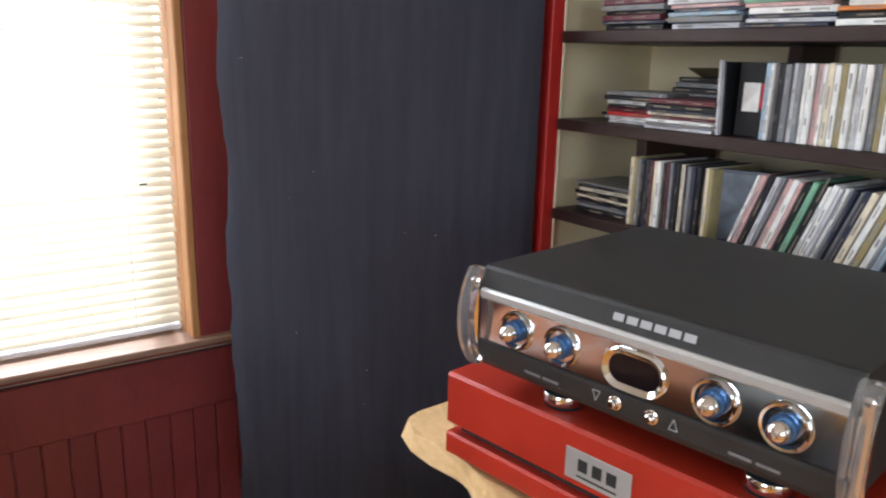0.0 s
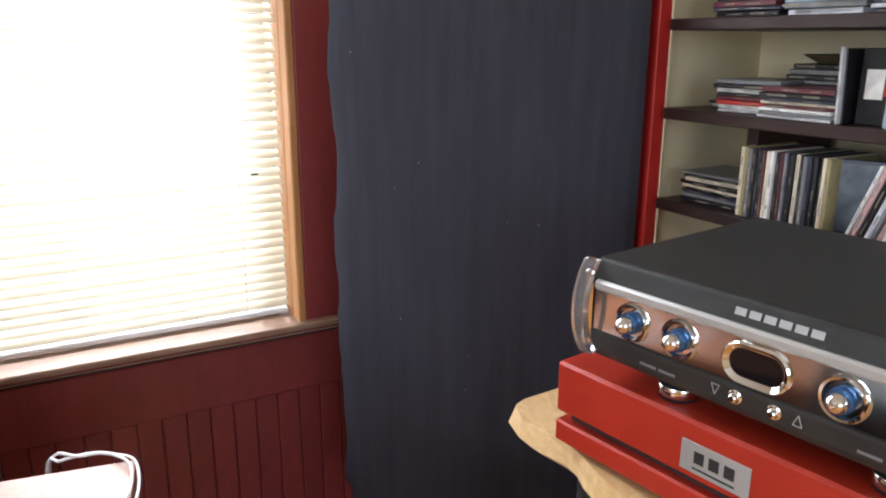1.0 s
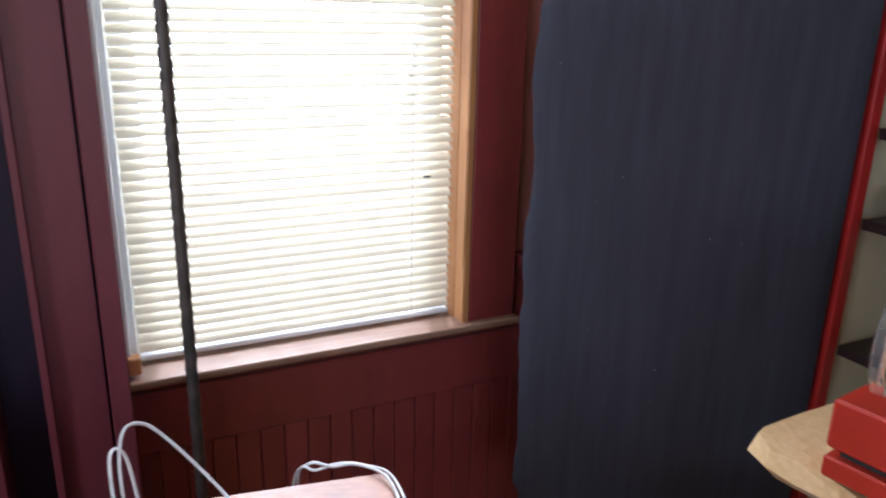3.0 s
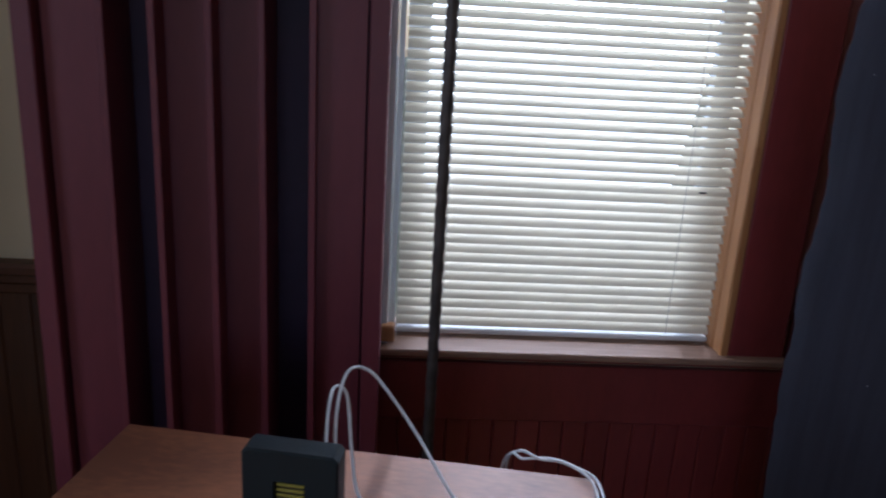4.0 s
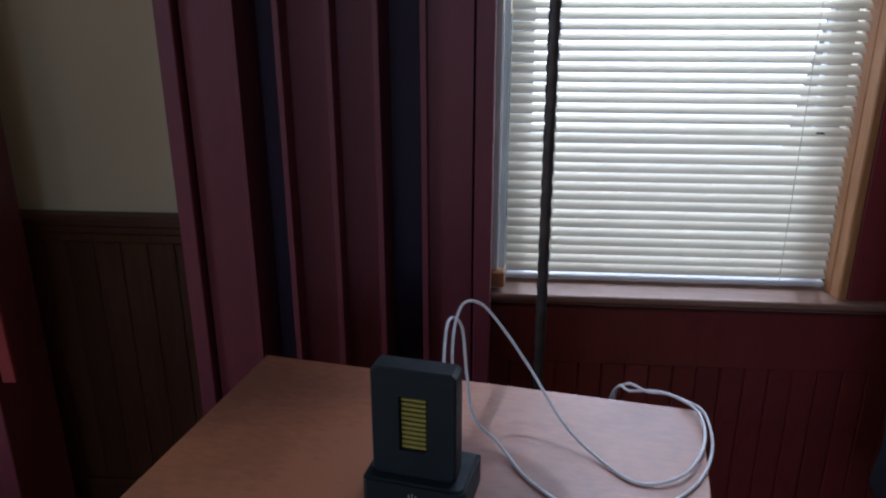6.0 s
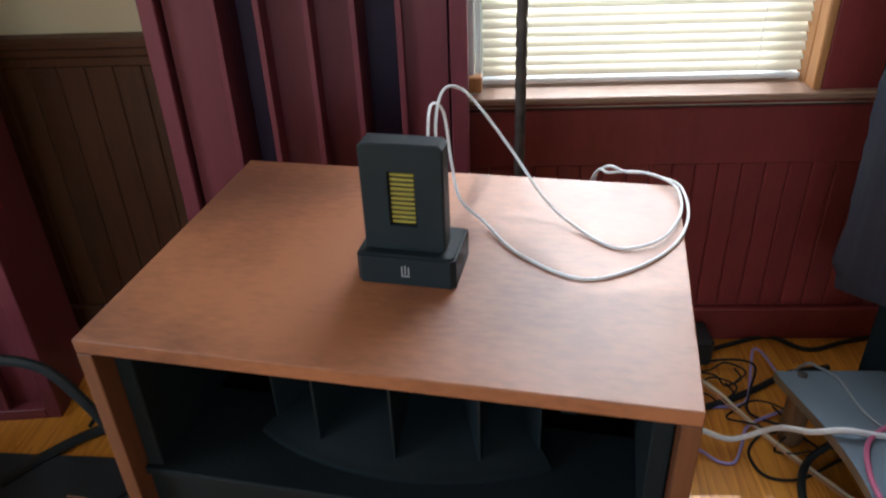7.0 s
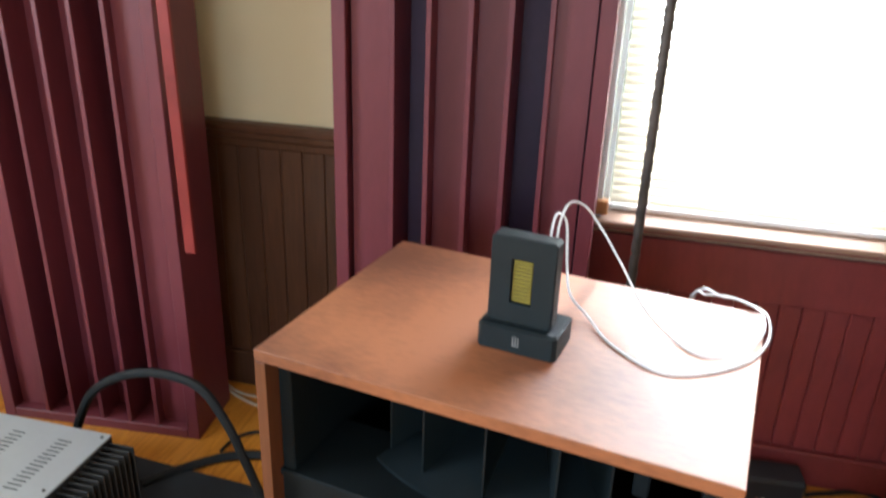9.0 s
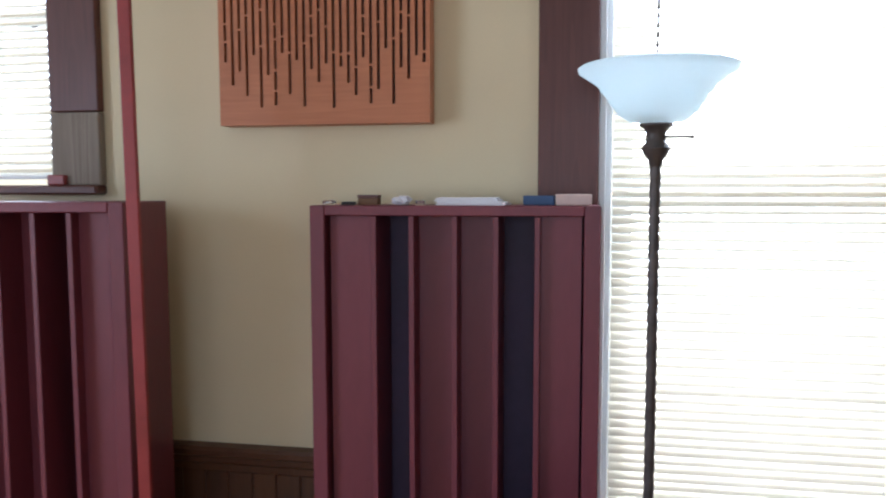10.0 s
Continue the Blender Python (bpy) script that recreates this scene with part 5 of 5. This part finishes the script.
for k in range(26):
    part("fin", fm, None, amp, at=(0.0305, -0.012 - k * 0.0172, AH / 2 + 0.006))
for px in (-0.40, -0.04):
    for py in (-0.42, -0.04):
        bm = bmesh.new()
        bm_lathe(bm, [(0.0, 0.0), (0.018, 0.0), (0.02, 0.009), (0.0, 0.01)], 16, c=(px, py, 0))
        part("foot", bm, RUBBER, amp)

cable("black_cable", [(-1.16, -0.58, 0.10), (-1.09, -0.57, 0.24), (-0.98, -0.57, 0.315), (-0.87, -0.575, 0.340), (-0.77, -0.585, 0.325), (-0.70, -0.60, 0.25), (-0.655, -0.605, 0.15), (-0.615, -0.605, 0.05), (-0.57, -0.60, 0.013), (-0.50, -0.58, 0.013)], 0.0115, BLACK_CABLE, "thick black cable arching from the amplifier", by=AT_MAT)
cable("black_cable", [(-0.96, -0.60, 0.014), (-0.897, -0.52, 0.013), (-0.822, -0.450, 0.013), (-0.75, -0.415, 0.013), (-0.689, -0.405, 0.013), (-0.58, -0.41, 0.013)], 0.0125, BLACK_CABLE, "thick black cable lying on the floor", by=AT_MAT)
cable("black_cable", [(-0.832, -0.43, 0.018), (-0.838, -0.38, 0.006), (-0.822, -0.338, 0.006), (-0.78, -0.309, 0.006), (-0.718, -0.315, 0.006), (-0.62, -0.33, 0.006)], 0.005, BLACK_CABLE, "thin black cable curled on the floor", by=AT_MAT)
cable("black_cable", [(-0.90, -0.735, 0.022), (-0.778, -0.757, 0.021), (-0.654, -0.760, 0.015), (-0.57, -0.710, 0.013), (-0.46, -0.66, 0.013)], 0.0125, BLACK_CABLE, "thick black cable lying over the mat", by=AT_MAT)
cable("black_cable", [(-0.78, -0.70, 0.012), (-0.70, -0.65, 0.012), (-0.63, -0.57, 0.006), (-0.60, -0.52, 0.006)], 0.004, BLACK_CABLE, "thin black lead on the mat", by=AT_MAT)
cable("copper_wire", [(-0.795, -0.631, 0.012), (-0.75, -0.640, 0.016), (-0.713, -0.654, 0.014), (-0.662, -0.675, 0.008), (-0.577, -0.681, 0.004), (-0.48, -0.68, 0.004)], 0.0015, COPPER_CABLE, "thin bare copper wire lying on the floor", by=AT_MAT)
cable("cream_cable", [(-0.99, -0.13, 0.006), (-0.916, -0.169, 0.005), (-0.83, -0.194, 0.005), (-0.72, -0.19, 0.005), (-0.5, -0.20, 0.005)], 0.0045, CREAM_CABLE, "cream cable along the wall on the floor", by=AT_MAT)
cable("cream_cable", [(-1.0, -0.11, 0.006), (-0.932, -0.144, 0.005), (-0.86, -0.152, 0.005), (-0.76, -0.150, 0.005), (-0.5, -0.15, 0.005)], 0.0035, CREAM_CABLE, "cream cable along the wall on the floor", by=AT_MAT)

# cables between loudspeaker and rack
cable("white_cable", [(0.42, -0.56, 0.11), (0.48, -0.545, 0.09), (0.543, -0.537, 0.06), (0.612, -0.539, 0.035), (0.684, -0.571, 0.10), (0.716, -0.64, 0.158), (0.765, -0.665, 0.187), (0.838, -0.668, 0.1755), (0.925, -0.675, 0.1755), (1.075, -0.69, 0.1755)], 0.0062, WHITE_CABLE, "white cable rising from the floor onto the rack shelf", by=FLOOR_RIGHT)
cable("violet_cable", [(0.40, -0.47, 0.006), (0.50, -0.51, 0.006), (0.544, -0.543, 0.006), (0.577, -0.577, 0.006), (0.611, -0.578, 0.006), (0.640, -0.53, 0.012), (0.669, -0.477, 0.012), (0.749, -0.430, 0.008), (0.83, -0.40, 0.006)], 0.0036, PURPLE_CABLE, "violet cable curling on the floor", by=FLOOR_RIGHT)
cable("violet_cable", [(0.44, -0.44, 0.006), (0.591, -0.411, 0.006), (0.66, -0.405, 0.006), (0.696, -0.385, 0.010), (0.722, -0.31, 0.04), (0.745, -0.25, 0.05), (0.775, -0.245, 0.03), (0.805, -0.314, 0.008), (0.86, -0.36, 0.006)], 0.0036, PURPLE_CABLE, "violet cable curling on the floor", by=FLOOR_RIGHT)
cable("black_cable", [(0.44, -0.46, 0.0085), (0.600, -0.408, 0.0085), (0.711, -0.358, 0.0085), (0.824, -0.294, 0.0085), (0.93, -0.27, 0.0085)], 0.008, BLACK_CABLE, "black power cable on the floor", by=FLOOR_RIGHT)
cable("black_cable", [(0.46, -0.25, 0.006), (0.60, -0.22, 0.006), (0.716, -0.174, 0.006), (0.824, -0.143, 0.006), (0.906, -0.197, 0.006), (1.016, -0.166, 0.006), (1.12, -0.14, 0.006)], 0.006, BLACK_CABLE, "black cable on the floor by the wall", by=FLOOR_RIGHT)
cable("black_cable", [(0.50, -0.30, 0.005), (0.646, -0.257, 0.02), (0.727, -0.306, 0.05), (0.700, -0.38, 0.03), (0.685, -0.427, 0.01), (0.734, -0.46, 0.005), (0.818, -0.491, 0.005), (0.90, -0.50, 0.005)], 0.003, BLACK_CABLE, "thin black lead curled on the floor", by=FLOOR_RIGHT)
cable("black_cable", [(0.86, -0.56, 0.005), (0.814, -0.584, 0.005), (0.731, -0.625, 0.005), (0.665, -0.616, 0.005), (0.648, -0.556, 0.005), (0.684, -0.503, 0.005), (0.746, -0.469, 0.005), (0.80, -0.46, 0.005)], 0.0032, BLACK_CABLE, "thin black lead curled on the floor", by=FLOOR_RIGHT)
cable("black_cable", [(0.93, -0.60, 0.10), (0.844, -0.595, 0.10), (0.803, -0.575, 0.055), (0.757, -0.590, 0.016), (0.722, -0.66, 0.0115), (0.719, -0.733, 0.0115), (0.753, -0.849, 0.0115), (0.853, -0.905, 0.0115), (0.96, -0.92, 0.0115)], 0.0085, BLACK_CABLE, "thick black cable looping under the rack", by=FLOOR_RIGHT)
cable("cream_cable", [(0.50, -0.20, 0.02), (0.615, -0.348, 0.02), (0.661, -0.430, 0.016), (0.708, -0.517, 0.012), (0.774, -0.617, 0.010), (0.853, -0.727, 0.008), (0.93, -0.82, 0.006)], 0.0040, CREAM_CABLE, "cream speaker lead on the floor", by=FLOOR_RIGHT)
cable("copper_wire", [(0.50, -0.22, 0.02), (0.605, -0.355, 0.02), (0.655, -0.44, 0.016), (0.706, -0.53, 0.012), (0.765, -0.622, 0.010), (0.846, -0.735, 0.006), (0.92, -0.83, 0.006)], 0.0021, COPPER_CABLE, "copper speaker lead on the floor", by=FLOOR_RIGHT)
cable("magenta_cable", [(1.07, -0.69, 0.206), (1.01, -0.662, 0.206), (0.957, -0.645, 0.2075), (0.881, -0.640, 0.2075), (0.811, -0.683, 0.2075), (0.779, -0.757, 0.206), (0.772, -0.842, 0.206), (0.790, -0.920, 0.206), (0.848, -0.984, 0.206), (0.95, -1.02, 0.206)], 0.0052, PINK_CABLE, "magenta cable coiled on the rack shelf", by=AT_RACK)
cable("grey_cable", [(0.77, -0.41, 0.14), (0.785, -0.445, 0.200), (0.800, -0.462, 0.204), (0.828, -0.500, 0.2035), (0.833, -0.569, 0.2035), (0.848, -0.630, 0.2035), (0.90, -0.70, 0.2035), (1.02, -0.73, 0.2035)], 0.003, mat("grey_cable_sleeve", (0.22, 0.24, 0.27), 0.5, var=0.1), "thin grey cable on the rack shelf", by=AT_RACK)
rnd = random.Random(23)
for cx, cy, r0 in ((0.62, -0.36, 0.05), (0.70, -0.45, 0.06), (0.66, -0.30, 0.045), (0.76, -0.54, 0.04)):
    a0 = rnd.uniform(0, 6.28)
    loop = [(cx + r0 * (1 + 0.35 * math.sin(2.3 * k + a0)) * math.cos(a0 + 0.9 * k), cy + 0.7 * r0 * math.sin(a0 + 0.9 * k), 0.004 + 0.011 * (k % 3)) for k in range(9)]
    cable("black_cable", loop, 0.0024, BLACK_CABLE, "thin black lead tangled on the floor by the rack", by=FLOOR_RIGHT)
pw = thing("power_plug", (0.878, -0.728, 0.1695), -10, "grey ribbed plug lying on the rack shelf", "plug")
box("body", (0, 0, 0.014), (0.050, 0.034, 0.026), GREY_BOARD, pw, 0.003)
for k in range(6):
    box("rib", (-0.020 + k * 0.008, 0, 0.0275), (0.003, 0.034, 0.003), GREY_BOARD, pw, 0.0006)
box("end_cap", (-0.028, 0, 0.014), (0.006, 0.032, 0.024), BLUE_KNOB, pw, 0.002, "blue end cap")
cn = thing("cable_connector", (1.01, -0.678, 0.1695), 20, "silver cable connector on the rack shelf", "connector")
bm = bmesh.new()
bm_lathe(bm, [(0.0, -0.03), (0.008, -0.03), (0.009, -0.02), (0.011, -0.018), (0.011, 0.02), (0.008, 0.03), (0.0, 0.03)], 16, rot=Euler((0, radians(90), 0)).to_matrix(), c=(0, 0, 0.0115))
part("barrel", bm, SILVER, cn, smooth=True)
sb_ = thing("power_strip", (0.575, -0.095, 0.0), 4, "black power box with a blue light on the floor", "power box")
box("body", (0, 0, 0.04), (0.17, 0.09, 0.08), RUBBER, sb_, 0.008)
box("indicator", (-0.06, -0.0455, 0.055), (0.002, 0.008, 0.006), LED_BLUE, sb_, 0.0005, "glowing blue light")

# ---------------------------------------------------------------- boards of floor and walls
rnd = random.Random(11)
fw = 0.083
plank_mesh = {}


def plank(length):
    if length not in plank_mesh:
        b = bmesh.new()
        bm_box(b, (0, 0, -0.010), (fw - 0.0003, length - 0.0004, 0.020), 0.0004)
        plank_mesh[length] = mesh_of("plank", b, FLOOR_WOOD)
    return plank_mesh[length]


x = X0 + fw / 2
while x < X1 - fw * 0.4:
    y, todo = 0.0, -Y0
    first = rnd.choice((0.7, 1.1, 1.5, 1.9))
    for ln in (first, 1.8, round(-Y0 - first - 1.8, 2)):
        part("plank", plank(ln), None, floor, at=(x, y - ln / 2, 0))
        y -= ln
    x += fw
wb = bmesh.new()
bm_box(wb, (0, 0, 0), (0.0640, 0.010, 0.652), 0.0028)
wbm = mesh_of("board", wb, BROWN_BEAD)
x = X0 + 0.033
while x < -0.11:
    part("board", wbm, None, wain, at=(x, -0.0052, 0.445))
    x += 0.0650
ab = bmesh.new()
bm_box(ab, (0, 0, 0), (0.0525, 0.010, 0.408), 0.0028)
abm = mesh_of("board", ab, RED_TRIM)
x = -0.03
while x < X1 - 0.03:
    part("board", abm, None, apron, at=(x, -0.0052, 0.305))
    x += 0.0535
bm = bmesh.new()
bm_box(bm, (1.275, -0.005, 0.704), (0.630, 0.010, 0.135), 0.002)
part("upper_board", bm, RED_TRIM, apron)
# Wall strip right of the casing, paler and pinker than the red trim.
box("painted_board", (1.275, -0.005, 1.590), (0.640, 0.010, 1.490), mat("rose_brown_wall", (0.27, 0.085, 0.070), 0.6, var=0.12, scale=4, bump=0.1, bscale=180), apron, 0.001, "rose brown wall beside the casing")
